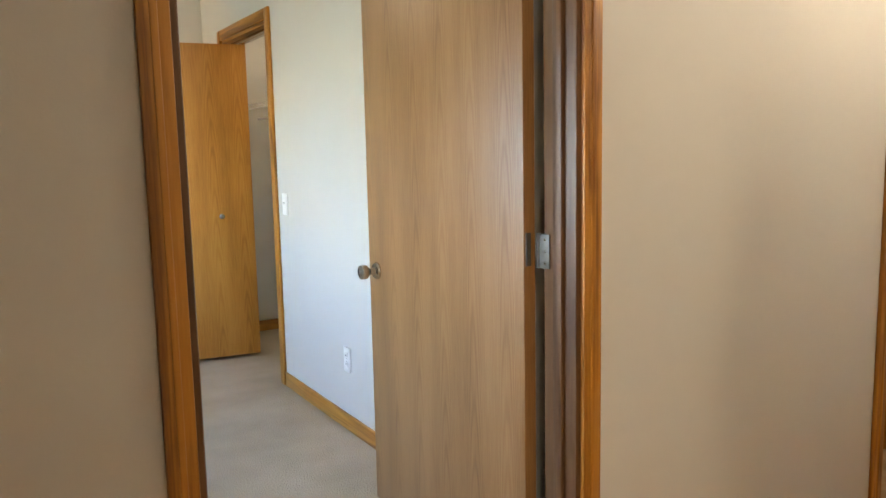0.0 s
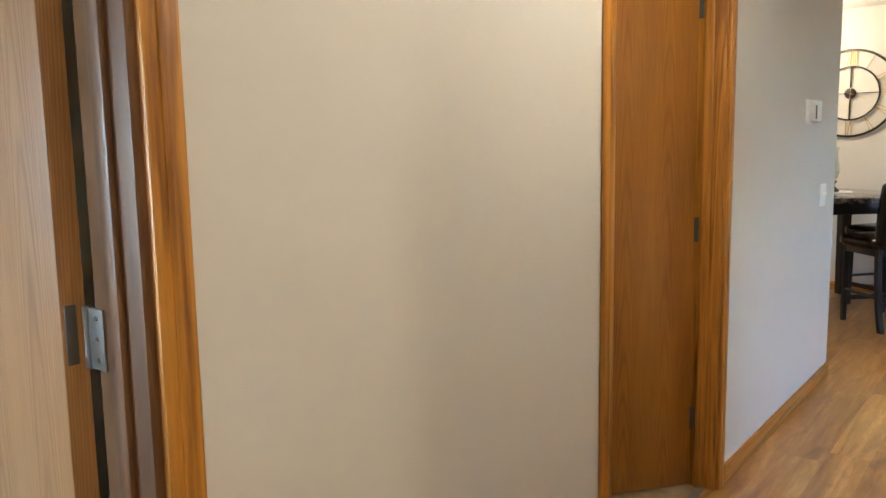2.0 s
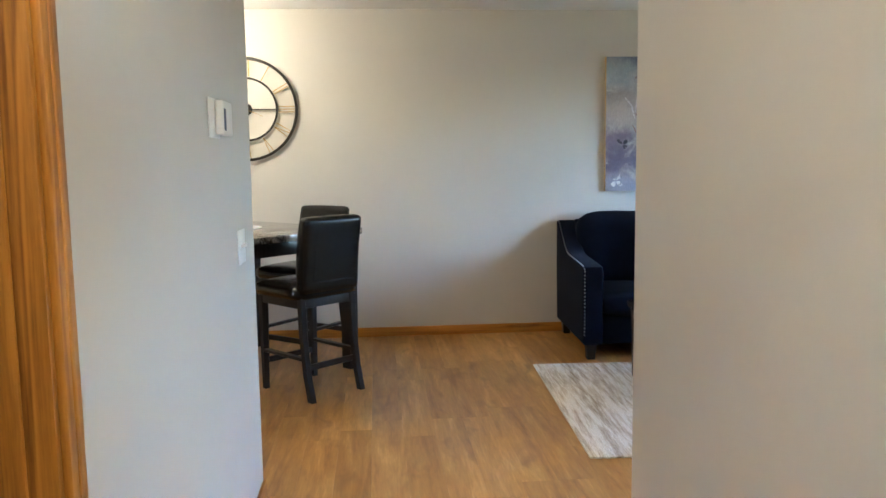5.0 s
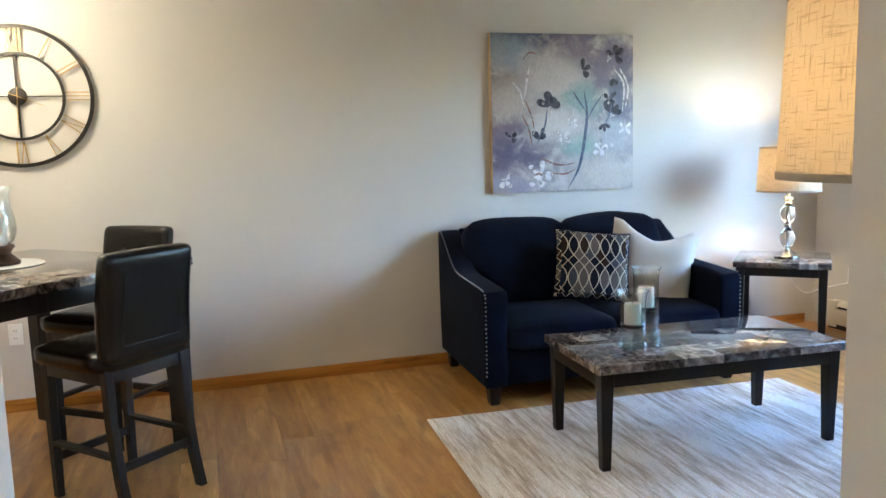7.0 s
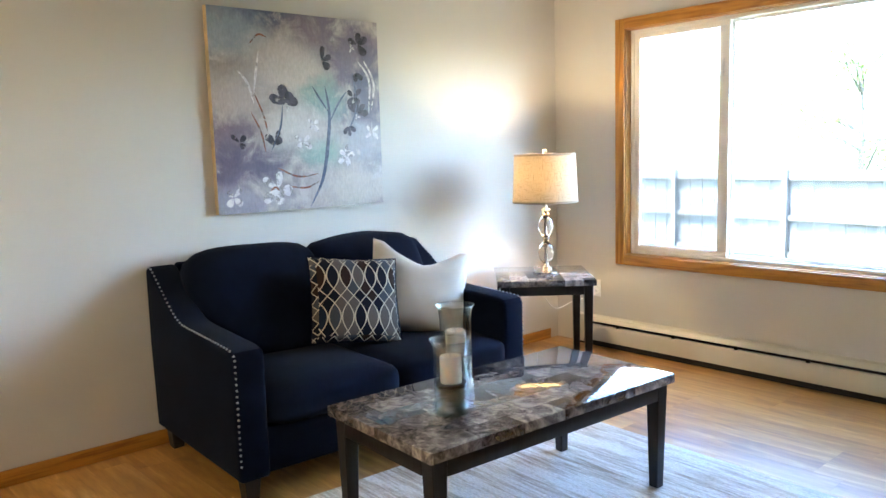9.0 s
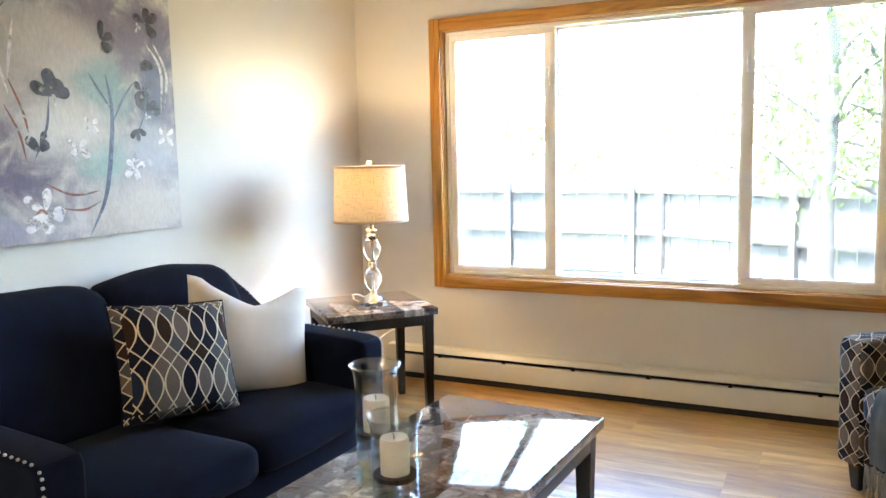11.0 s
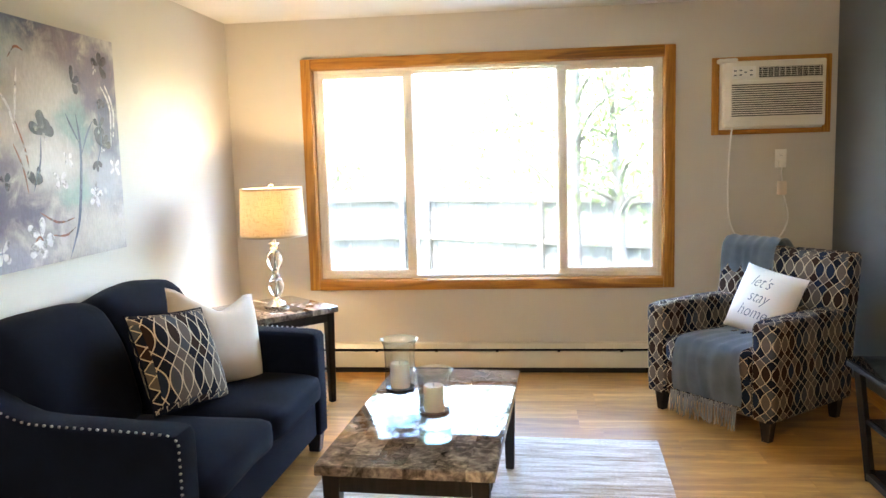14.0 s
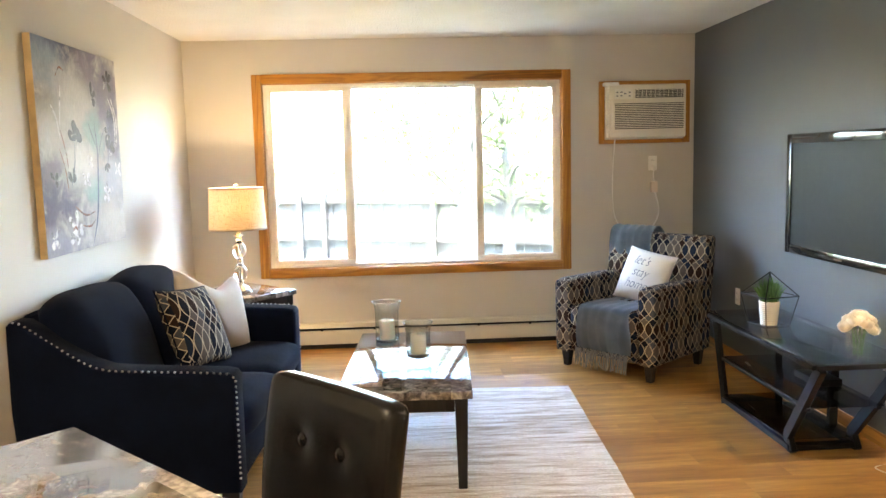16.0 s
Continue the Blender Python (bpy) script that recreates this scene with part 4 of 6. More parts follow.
# fins and floor gap coloured near-black for the shade under the cover
part("fins", box(hx0 + 0.05, hx1 - 0.05, 0.010, 0.055, 0.055, 0.105), GAP_SHADE, he)
part("floor_channel", box(hx0, hx1, 0.004, 0.058, 0.002, 0.040), GAP_SHADE, he)
for x in (hx0, hx1 - 0.07):
    part("end_cap", box(x - 0.005, x + 0.075, 0.001, 0.070, 0.018, 0.208, 0.005), ALMOND, he)
for k in range(8):
    part("clip", box(hx0 + 0.35 + k * 0.42, hx0 + 0.37 + k * 0.42, 0.050, 0.069, 0.148, 0.172, 0.002), BLACKMETAL, he)

# ---- air conditioner ----
ac = thing("air_conditioner", "off-white through-wall air conditioner in an oak frame", "air conditioner", pose(0, YS, 0))
ax0, ax1, az0, az1 = AC
for a, b, c, d, mt in ((ax0 - 0.055, ax0 + 0.002, az0 - 0.030, az1 + 0.026, OAK), (ax1 - 0.002, ax1 + 0.045, az0 - 0.030, az1 + 0.026, OAK),
                       (ax0 + 0.0025, ax1 - 0.0025, az1 - 0.002, az1 + 0.026, OAK_H), (ax0 + 0.0025, ax1 - 0.0025, az0 - 0.030, az0 + 0.002, OAK_H)):
    part("trim", box(a, b, 0, 0.018, c, d, 0.004), mt, ac, "honey oak trim")
part("sleeve", box(ax0 + 0.004, ax1 - 0.004, -0.20, 0.040, az0 + 0.004, az1 - 0.004, 0.004), ACPLASTIC, ac)
part("front", box(ax0 + 0.006, ax1 - 0.012, 0.040, 0.098, az0 + 0.012, az1 - 0.008, 0.012, None, 3), ACPLASTIC, ac)
# louvre recess and grille slots: dark solids for the shade in the openings
gr = part("louvre_recess", box(ax0 + 0.030, ax1 - 0.225, 0.093, 0.0995, 1.935, 2.000, 0.002), GAP_SHADE, ac)
for k in range(5):
    part("louvre", box(ax0 + 0.032, ax1 - 0.227, 0.094, 0.1035, 1.944 + k * 0.0125, 1.947 + k * 0.0125), ACPLASTIC, gr)
for k in range(11):
    part("vane", box(ax0 + 0.045 + k * 0.035, ax0 + 0.048 + k * 0.035, 0.094, 0.1025, 1.937, 1.998), ACPLASTIC, gr)
gp = part("grille_panel", box(ax0 + 0.016, ax1 - 0.042, 0.096, 0.106, 1.668, 1.918, 0.005), ACPLASTIC, ac)
for k in range(15):
    part("grille_slot", box(ax0 + 0.030, ax1 - 0.058, 0.1055, 0.1068, 1.694 + k * 0.0138, 1.7005 + k * 0.0138), GAP_SHADE, gp)
pn = part("control_panel", box(ax1 - 0.205, ax1 - 0.060, 0.096, 0.1005, 1.930, 2.008, 0.003), PLASTIC, ac)
for dx, dz in ((0.02, 0.01), (0.02, -0.018), (0.055, 0.0), (0.085, 0.012), (0.085, -0.016), (0.118, 0.01), (0.118, -0.018)):
    part("button", box(ax1 - 0.197 + dx - 0.008, ax1 - 0.197 + dx + 0.008, 0.100, 0.1022, 1.970 + dz - 0.004, 1.970 + dz + 0.004, 0.001), INK, pn)
part("filter_tab", box(ax1 - 0.095, ax1 + 0.022, 0.030, 0.104, az1 - 0.018, az1 + 0.010, 0.008, None, 3), PLASTIC, ac)
def curve(points, n=8):
    """A smooth line through points."""
    p = [Vector(q) for q in points]
    p = [2 * p[0] - p[1]] + p + [2 * p[-1] - p[-2]]
    out = []
    for i in range(1, len(p) - 2):
        for k in range(n):
            t = k / n
            a, b, c, d = p[i - 1], p[i], p[i + 1], p[i + 2]
            out.append(0.5 * (2 * b + (c - a) * t + (2 * a - 5 * b + 4 * c - d) * t * t + (3 * b - a - 3 * c + d) * t ** 3))
    return out + [p[-2]]


part("cord", tube(curve([(5.118, 0.075, 1.665), (5.125, 0.055, 1.58), (5.128, 0.020, 1.40), (5.130, 0.016, 1.15), (5.105, 0.018, 0.98), (5.03, 0.022, 0.87), (4.93, 0.024, 0.82), (4.84, 0.022, 0.865), (4.77, 0.020, 0.96), (4.750, 0.020, 1.05), (4.775, 0.024, 1.16), (4.792, 0.03, 1.20)]), 0.0055, 8), PLASTIC, ac, "white power cord looped on the wall")
part("plug_box", box(4.765, 4.820, 0.006, 0.042, 1.185, 1.275, 0.008), plain("warm_plastic", (0.72, 0.60, 0.50), 0.4), ac, "pinkish plug with a test button")
part("plug_cord", tube(curve([(4.793, 0.03, 1.27), (4.80, 0.034, 1.32), (4.797, 0.03, 1.375)]), 0.005, 8), PLASTIC, ac)
part("plug", box(4.780, 4.815, 0.006, 0.034, 1.365, 1.405, 0.006), PLASTIC, ac)
plate("wall_outlet", pose(4.798, YS, 1.421, 0, 0, 180), 0.072, 0.118, "white outlet feeding the air conditioner")


# ---- living room ----
R0 = -3.3
rug = thing("area_rug", "cream and taupe flat-woven wool rug under the coffee table", "rug", pose(6.635, -0.625, 0, 0, 0, -2.6))
bm = box(-0.80, 0.80, -1.045, 1.045, 0.001, 0.011, 0.003)
bmesh.ops.subdivide_edges(bm, edges=[e for e in bm.edges if e.calc_length() > 0.5], cuts=24, use_grid_fill=True)
for v in bm.verts:
    v.co.x += 0.006 * noise.noise(Vector((v.co.y * 5, v.co.x, 0)))
    v.co.y += 0.004 * noise.noise(Vector((v.co.x * 6, v.co.y, 5)))
part("weave", bm, RUG, rug)


def table(name, label, m, lx, ly, h, top, leg, apron_h, inset, taper_w, cat, mat=STONE):
    """Faux-marble slab on a black frame with tapered legs at the corners."""
    g = thing(name, label, cat, m)
    part("tabletop", box(-lx / 2, lx / 2, -ly / 2, ly / 2, h - top, h, 0.004), mat, g, "glossy grey-brown faux marble slab")
    z1 = h - top
    a, b = lx / 2 - inset, ly / 2 - inset
    for sx in (-1, 1):
        for sy in (-1, 1):
            part("leg", taper(taper_w, leg, z1, sx * (a - leg / 2), sy * (b - leg / 2)), BLACKWOOD, g)
    for sx in (-1, 1):
        part("apron", box(min(sx * a, sx * (a - 0.02)) , max(sx * a, sx * (a - 0.02)), -b + leg, b - leg, z1 - apron_h, z1 - 0.001, 0.002), BLACKWOOD, g)
    for sy in (-1, 1):
        part("apron", box(-a + leg, a - leg, min(sy * b, sy * (b - 0.02)), max(sy * b, sy * (b - 0.02)), z1 - apron_h, z1 - 0.001, 0.002), BLACKWOOD, g)
    return g


table("coffee_table", "low rectangular table, glossy faux-marble top on black legs", pose(6.824, -0.711, 0.011, 0, 0, R0), 0.61, 1.205, 0.464, 0.038, 0.060, 0.062, 0.020, 0.040, "coffee table")
table("end_table", "square faux-marble end table on black legs", pose(8.005, -2.255, 0, 0, 0, 47), 0.575, 0.575, 0.601, 0.036, 0.052, 0.055, 0.018, 0.036, "end table")


def hurricane(m, h, r, candle_z, label):
    """A glass cylinder with a thick foot, a dark saucer and a pillar candle."""
    g = thing("candle_holder", label, "candle holder", m, "glass candle holders on the coffee table")
    prof = [(0.0, 0.0), (r * 0.92, 0.0), (r * 0.98, 0.006), (r * 0.96, 0.03), (r * 0.90, 0.045), (r * 0.88, 0.06), (r * 0.88, h - 0.05), (r * 0.95, h - 0.015), (r * 1.06, h)]
    inner = [(r * 1.03, h - 0.001), (r * 0.92, h - 0.016), (r * 0.85, h - 0.05), (r * 0.85, 0.062), (r * 0.8, 0.048), (0.0, 0.046)]
    part("glass", lathe(prof + inner, 40), JAR, g, "thick clear glass cylinder")
    part("foot", lathe([(0, 0.0015), (r * 0.86, 0.0015), (r * 0.88, 0.012), (r * 0.86, 0.034), (r * 0.70, 0.040), (0, 0.041)], 36), AQUA, g, "thick aqua-tinted glass foot", 80)
    part("rim", lathe([(r * 1.05 + 0.003 * math.cos(a), h + 0.003 * math.sin(a)) for a in [k * math.pi / 4 for k in range(9)]], 40), JAR, g)
    part("saucer", lathe([(0, candle_z - 0.022), (r * 0.55, candle_z - 0.022), (r * 0.82, candle_z - 0.012), (r * 0.84, candle_z), (r * 0.78, candle_z), (r * 0.6, candle_z - 0.006), (0, candle_z - 0.006)], 32), BLACKMETAL, g, "dark metal saucer")
    for k in range(3):
        a = k * 2.094 + 0.5
        part("bracket", bar((r * 0.60 * math.cos(a), r * 0.60 * math.sin(a), candle_z - 0.016), (r * 0.845 * math.cos(a), r * 0.845 * math.sin(a), candle_z - 0.010), 0.008, 0.006), BLACKMETAL, g)
    c = part("candle", lathe([(0, candle_z), (r * 0.56, candle_z), (r * 0.56, candle_z + 0.086), (r * 0.50, candle_z + 0.092), (r * 0.2, candle_z + 0.086), (0, candle_z + 0.085)], 28), WAX, g, "ivory pillar candle")
    part("wick", tube([(0, 0, candle_z + 0.083), (0.002, 0, candle_z + 0.100)], 0.0012, 6), BLACKMETAL, c)


hurricane(pose(6.782, -0.385, 0.4755), 0.255, 0.066, 0.108, "shorter glass hurricane with an ivory candle on the coffee table")
hurricane(pose(6.930, -0.545, 0.4755), 0.330, 0.066, 0.145, "taller glass hurricane with an ivory candle on the coffee table")


# ---- sofa ----
def sofa():
    W, D = 1.53, 0.82
    g = thing("loveseat", "navy blue upholstered loveseat with nailhead trim", "sofa", pose(7.995, -0.765, 0, 0, 0, -92.5) @ Matrix.Diagonal((1.02, 1.15, 1.0, 1.0)))
    # local: x along the width, -y is the front
    arm = [(-0.41, 0.105), (0.385, 0.105), (0.405, 0.50), (0.400, 0.850), (0.385, 0.868), (0.350, 0.862), (0.24, 0.775), (0.13, 0.690), (0.06, 0.660), (-0.02, 0.650), (-0.36, 0.632), (-0.40, 0.622), (-0.412, 0.600)]
    for s in (-1, 1):
        x = -W / 2 if s < 0 else W / 2 - 0.135
        m = Matrix(((0, 1, 0, x), (1, 0, 0, 0), (0, 0, 1, 0), (0, 0, 0, 1)))
        bm = prism(arm, 0.135, 0.018, m, None, 3)
        a = part("arm", bm, NAVY, g)
        # nailheads along the outer and the front edge
        path = [(0.395, 0.862)] + [(0.345, 0.855), (0.24, 0.770), (0.13, 0.686), (0.06, 0.655), (-0.02, 0.645), (-0.35, 0.627), (-0.398, 0.610), (-0.405, 0.56), (-0.405, 0.15)]
        bm = bmesh.new()
        xo = -W / 2 + 0.008 if s < 0 else W / 2 - 0.008
        pts = curve([(0, y, z) for y, z in path], 10)
        run, last = 0.0, pts[0]
        for p in pts[1:]:
            d = (p - last).length
            while run + d >= 0.0235 and d > 1e-6:
                last = last.lerp(p, (0.0235 - run) / d)
                run, d = 0.0, (p - last).length
                front = last.y < -0.39
                q = Vector((xo - (0.003 * s if front else 0), last.y - (0.006 if front else 0), last.z + (0 if front else 0.004)))
                bmesh.ops.create_icosphere(bm, subdivisions=1, radius=0.0052, matrix=Matrix.Translation(q))
            run, last = run + d, p
        part("nailhead_trim", bm, STUD, a, "row of round nickel nailheads", 80)
    part("base", box(-W / 2 + 0.13, W / 2 - 0.13, -0.395, 0.38, 0.105, 0.30, 0.012), NAVY, g)
    part("back_frame", prism([(0.24, 0.28), (0.40, 0.28), (0.400, 0.86), (0.385, 0.875), (0.36, 0.87)], W - 0.262, 0.012, Matrix(((0, 1, 0, -W / 2 + 0.131), (1, 0, 0, 0), (0, 0, 1, 0), (0, 0, 0, 1)))), NAVY, g)
    half = (W - 0.27) / 2
    for s in (-1, 1):
        a, b = (-half, -0.003) if s < 0 else (0.003, half)
        part("seat_cushion", soft_box(a, b, -0.425, 0.16, 0.295, 0.435, 0.045, 0.022, 10), NAVY, g, "", 80)
        bm = soft_box(a + 0.002, b - 0.002, -0.085, 0.085, -0.265, 0.265, 0.06, 0.03, 10)
        for v in bm.verts:
            k = max(0.0, v.co.z / 0.27)
            v.co.z -= 0.018 * k * (2 * (v.co.x - (a + b) / 2) / (b - a)) ** 4
            v.co.y += 0.04 * k * k
            v.co.z += 0.004 * noise.noise(v.co * 9)
        part("back_cushion", bm, NAVY, g, "", 80, pose(0, 0.200, 0.660, -14, 0, 0))
    for sx in (-1, 1):
        for y in (-0.365, 0.33):
            part("leg", taper(0.05, 0.068, 0.106, sx * (W / 2 - 0.062), y), BLACKWOOD, g, "dark block foot")
    return g


sofa()


def scatter(name, label, m, w, h, t, mat, trim=None, dip=0.0):
    g = thing(name, label, "cushion", m)
    part("cover", cushion(w, h, t, dip=dip), mat, g, "", 80)
    if trim and not dip:
        pts = []
        for k in range(64):
            a = k / 64 * 4
            side, f = int(a), a - int(a)
            u, v = ((2 * f - 1, -1), (1, 2 * f - 1), (1 - 2 * f, 1), (-1, 1 - 2 * f))[side]
            pts.append((u * w / 2 * (1 - 0.05 * (1 - v * v)), v * h / 2 * (1 - 0.05 * (1 - u * u)), 0))
        part("piping", tube(pts, 0.004, 6, None, True), trim, g)
    return g


# standing in local x (width), y (up); z faces the room
scatter("throw_pillow", "ogee-patterned navy, grey and cream throw pillow on the sofa", look((7.93, -0.80, 0.662), (9.0, -1.08, 0.17), -7), 0.455, 0.43, 0.15, PILLOW_OGEE, NAVY)
scatter("throw_pillow", "plain ivory throw pillow leaning on the sofa arm", look((7.93, -1.20, 0.655), (8.9, -1.62, 0.28), -13), 0.53, 0.47, 0.19, IVORY, IVORY, 0.10)


# ---- lamps ----
def shade(parent, z0, z1, r0, r1):
    part("shade", lathe([(r0, z0), (r1, z1)], 64), SHADE, parent, "beige linen drum shade", 80)
    for z, r in ((z0, r0), (z1, r1)):
        part("shade_band", lathe([(r + 0.0015, z - 0.006), (r + 0.0015, z + 0.006), (r - 0.0015, z + 0.006), (r - 0.0015, z - 0.006), (r + 0.0015, z - 0.006)], 64), SHADE_TRIM, parent)
    part("harp", tube(curve([(0.008, 0, z0 + 0.0), (0.055, 0, z0 + 0.09), (0.05, 0, z1 - 0.05), (0.0, 0, z1 - 0.004), (-0.05, 0, z1 - 0.05), (-0.055, 0, z0 + 0.09), (-0.008, 0, z0)], 6), 0.002, 6), NICKEL, parent)
    bm = bmesh.new()
    for k in range(3):
        a = k * 2.094
        tube([(0, 0, z1 - 0.006), (r1 * math.cos(a), r1 * math.sin(a), z1 - 0.006)], 0.0018, 6, bm)
    part("spider", bm, NICKEL, parent)
    part("finial", lathe([(0, z1 - 0.004), (0.006, z1 - 0.004), (0.007, z1 + 0.006), (0.014, z1 + 0.014), (0.016, z1 + 0.022), (0.012, z1 + 0.030), (0, z1 + 0.033)], 16), CRYSTAL, parent, "clear glass ball finial", 80)


tl = thing("table_lamp", "crystal and nickel table lamp with lit linen shade", "lamp", pose(7.985, -2.27, 0.602))
part("base", lathe([(0, 0), (0.078, 0), (0.080, 0.006), (0.078, 0.014), (0.060, 0.020), (0.048, 0.034), (0.030, 0.044), (0.020, 0.050), (0.018, 0.060), (0, 0.060)], 40), NICKEL, tl)
for z in (0.062, 0.222):
    part("crystal", lathe([(0, z), (0.018, z + 0.002), (0.036, z + 0.022), (0.047, z + 0.055), (0.048, z + 0.075), (0.038, z + 0.108), (0.018, z + 0.130), (0, z + 0.132)], 40), CRYSTAL, tl, "clear crystal egg", 80)
part("rod", tube([(0, 0, 0.05), (0, 0, 0.42)], 0.006, 10), NICKEL, tl)
part("collar", lathe([(0.0, 0.194), (0.022, 0.194), (0.026, 0.200), (0.018, 0.208), (0.026, 0.216), (0.022, 0.222), (0, 0.222)], 28), NICKEL, tl)
part("neck", lathe([(0.0, 0.354), (0.022, 0.354), (0.028, 0.362), (0.018, 0.376), (0.032, 0.388), (0.030, 0.396), (0.014, 0.402), (0.014, 0.44), (0, 0.44)], 28), NICKEL, tl)
part("bulb", lathe([(0.012, 0.49), (0.016, 0.50), (0.014, 0.47), (0.014, 0.44)], 16), PLASTIC, tl)
shade(tl, 0.442, 0.724, 0.198, 0.185)
part("cord", tube(curve([(0.05, -0.05, 0.006), (0.12, -0.10, 0.006), (0.22, -0.155, 0.004), (0.285, -0.19, -0.06), (0.25, -0.35, -0.30), (0.20, -0.50, -0.28), (0.125, -0.66, -0.24), (0.117, -0.69, -0.22)]), 0.003, 6), PLASTIC, tl, "clear lamp cord")

fl = thing("floor_lamp", "slim nickel floor lamp with lit linen drum shade", "lamp", pose(4.684, 0.392, 0))
part("base", lathe([(0, 0), (0.13, 0), (0.132, 0.008), (0.12, 0.018), (0.03, 0.026), (0.014, 0.04), (0, 0.04)], 40), NICKEL, fl)
part("pole", tube([(0, 0, 0.03), (0, 0, 1.37)], 0.010, 12), NICKEL, fl)
shade(fl, 1.320, 1.585, 0.203, 0.192)

# ---- picture ----
pc = thing("canvas_painting", "unframed abstract floral canvas in greys, lavender and white", "painting", pose(XE - 0.002, -0.885, 1.588))
part("canvas", box(-0.036, 0.0, -0.507, 0.507, -0.505, 0.505, 0.003), CANVAS, pc)
part("canvas_side", box(-0.0345, -0.002, 0.5075, 0.5095, -0.504, 0.504), CANVAS_EDGE, pc, "tan painted edge of the canvas")


def stroke(bm, pts, w):
    """A brush stroke that stands a little proud of the canvas: a ribbon that swells and ends in points."""
    p = curve([(0, y, z) for y, z in pts], 6)
    rows = []
    for i, q in enumerate(p):
        d = (p[min(i + 1, len(p) - 1)] - p[max(i - 1, 0)]).normalized()
        nrm = Vector((0, -d.z, d.y))
        k = w * (0.15 + math.sin(math.pi * i / (len(p) - 1)) ** 0.7)
        rows.append((bm.verts.new(q + nrm * k + Vector((-0.0372, 0, 0))), bm.verts.new(q - nrm * k + Vector((-0.0378, 0, 0)))))
    for a, b in zip(rows, rows[1:]):
        bm.faces.new([a[0], b[0], b[1], a[1]])


def blossom(bm, y, z, r, n, seed, turn=0.0, sweep=6.283):
    """Rounded petals fanned about a heart, each a full brush dab of its own size."""
    rnd = random.Random(seed)
    for k in range(n):
        a = turn + sweep * (k + 0.5) / n + rnd.uniform(-0.25, 0.25)
        L, W = r * rnd.uniform(0.75, 1.25), r * rnd.uniform(0.30, 0.46)
        d, q = Vector((0, math.cos(a), math.sin(a))), Vector((0, -math.sin(a), math.cos(a)))
        heart = Vector((-0.0372 - 0.0002 * k, y, z)) + d * r * 0.08
        rim = []
        for i in range(14):
            f = 2 * math.pi * i / 14
            along = 0.5 - 0.5 * math.cos(f)
            wide = math.sin(f) * (0.45 + 0.55 * along) * rnd.uniform(0.88, 1.12)
            rim.append(bm.verts.new(heart + d * L * along + q * W * wide))
        bm.faces.new(rim)


# y runs to the picture's left as one faces it
def pic(u, v):
    return (0.507 - 1.014 * u, 0.505 - 1.01 * v)


for k, (u, v, r, n_, turn, sweep) in enumerate(((0.40, 0.46, 0.085, 4, -0.2, 3.5), (0.33, 0.67, 0.065, 3, 0.7, 1.8), (0.63, 0.23, 0.062, 3, 0.8, 3.6), (0.86, 0.13, 0.060, 4, 0.0, 4.2), (0.82, 0.41, 0.055, 4, 0, 6.2),
                                             (0.84, 0.50, 0.062, 4, 0.3, 3.3), (0.78, 0.57, 0.045, 3, 3.0, 3.0), (0.86, 0.28, 0.050, 3, 4.0, 2.0), (0.13, 0.65, 0.045, 3, 0, 5.0))):
    bm = bmesh.new()
    blossom(bm, *pic(u, v), r, n_, k, turn, sweep)
    part("dark_blossom", bm, PAINT_DARK, pc)
for k, (u, v, r, n_) in enumerate(((0.33, 0.89, 0.082, 5), (0.76, 0.73, 0.055, 5), (0.08, 0.92, 0.055, 4), (0.49, 0.65, 0.050, 4), (0.94, 0.60, 0.045, 4), (0.56, 0.56, 0.04, 4), (0.82, 0.15, 0.022, 3), (0.64, 0.26, 0.018, 3), (0.41, 0.48, 0.016, 3), (0.80, 0.44, 0.020, 3), (0.84, 0.52, 0.020, 3))):
    bm = bmesh.new()
    blossom(bm, *pic(u, v), r, n_, 40 + k)
    part("white_blossom", bm, PAINT_WHITE, pc)
for s in (((0.86, 0.22), (0.93, 0.32), (0.92, 0.50)), ((0.89, 0.20), (0.96, 0.33), (0.94, 0.48)), ((0.14, 0.30), (0.19, 0.36), (0.22, 0.46)), ((0.26, 0.20), (0.24, 0.30), (0.22, 0.42))):
    bm = bmesh.new()
    stroke(bm, [pic(*q) for q in s], 0.006)
    part("white_stroke", bm, PAINT_WHITE, pc)
for s in (((0.52, 0.99), (0.60, 0.85), (0.64, 0.68), (0.66, 0.50), (0.64, 0.36)), ((0.66, 0.55), (0.72, 0.45), (0.78, 0.38)), ((0.66, 0.50), (0.60, 0.42), (0.56, 0.36)), ((0.78, 0.60), (0.84, 0.46), (0.82, 0.28)), ((0.30, 0.70), (0.36, 0.58), (0.38, 0.46))):
    bm = bmesh.new()
    stroke(bm, [pic(*q) for q in s], 0.0052 if s[0][1] < 0.9 else 0.010)
    part("blue_stem", bm, PAINT_BLUE, pc)
for s in (((0.33, 0.78), (0.45, 0.83), (0.58, 0.82)), ((0.40, 0.88), (0.50, 0.89), (0.58, 0.86)), ((0.21, 0.17), (0.26, 0.12), (0.31, 0.13)), ((0.22, 0.40), (0.27, 0.52), (0.29, 0.62)), ((0.20, 0.50), (0.25, 0.60), (0.27, 0.70)), ((0.27, 0.92), (0.31, 0.88), (0.34, 0.90))):
    bm = bmesh.new()
    stroke(bm, [pic(*q) for q in s], 0.0045)
    part("rust_twig", bm, PAINT_RUST, pc)

# ---- armchair ----
ch = thing("armchair", "armchair in ogee-patterned navy and taupe fabric", "armchair", pose(5.205, -2.130, 0, 0, 0, 130) @ Matrix.Diagonal((1.04, 1.04, 1.02, 1.0)))
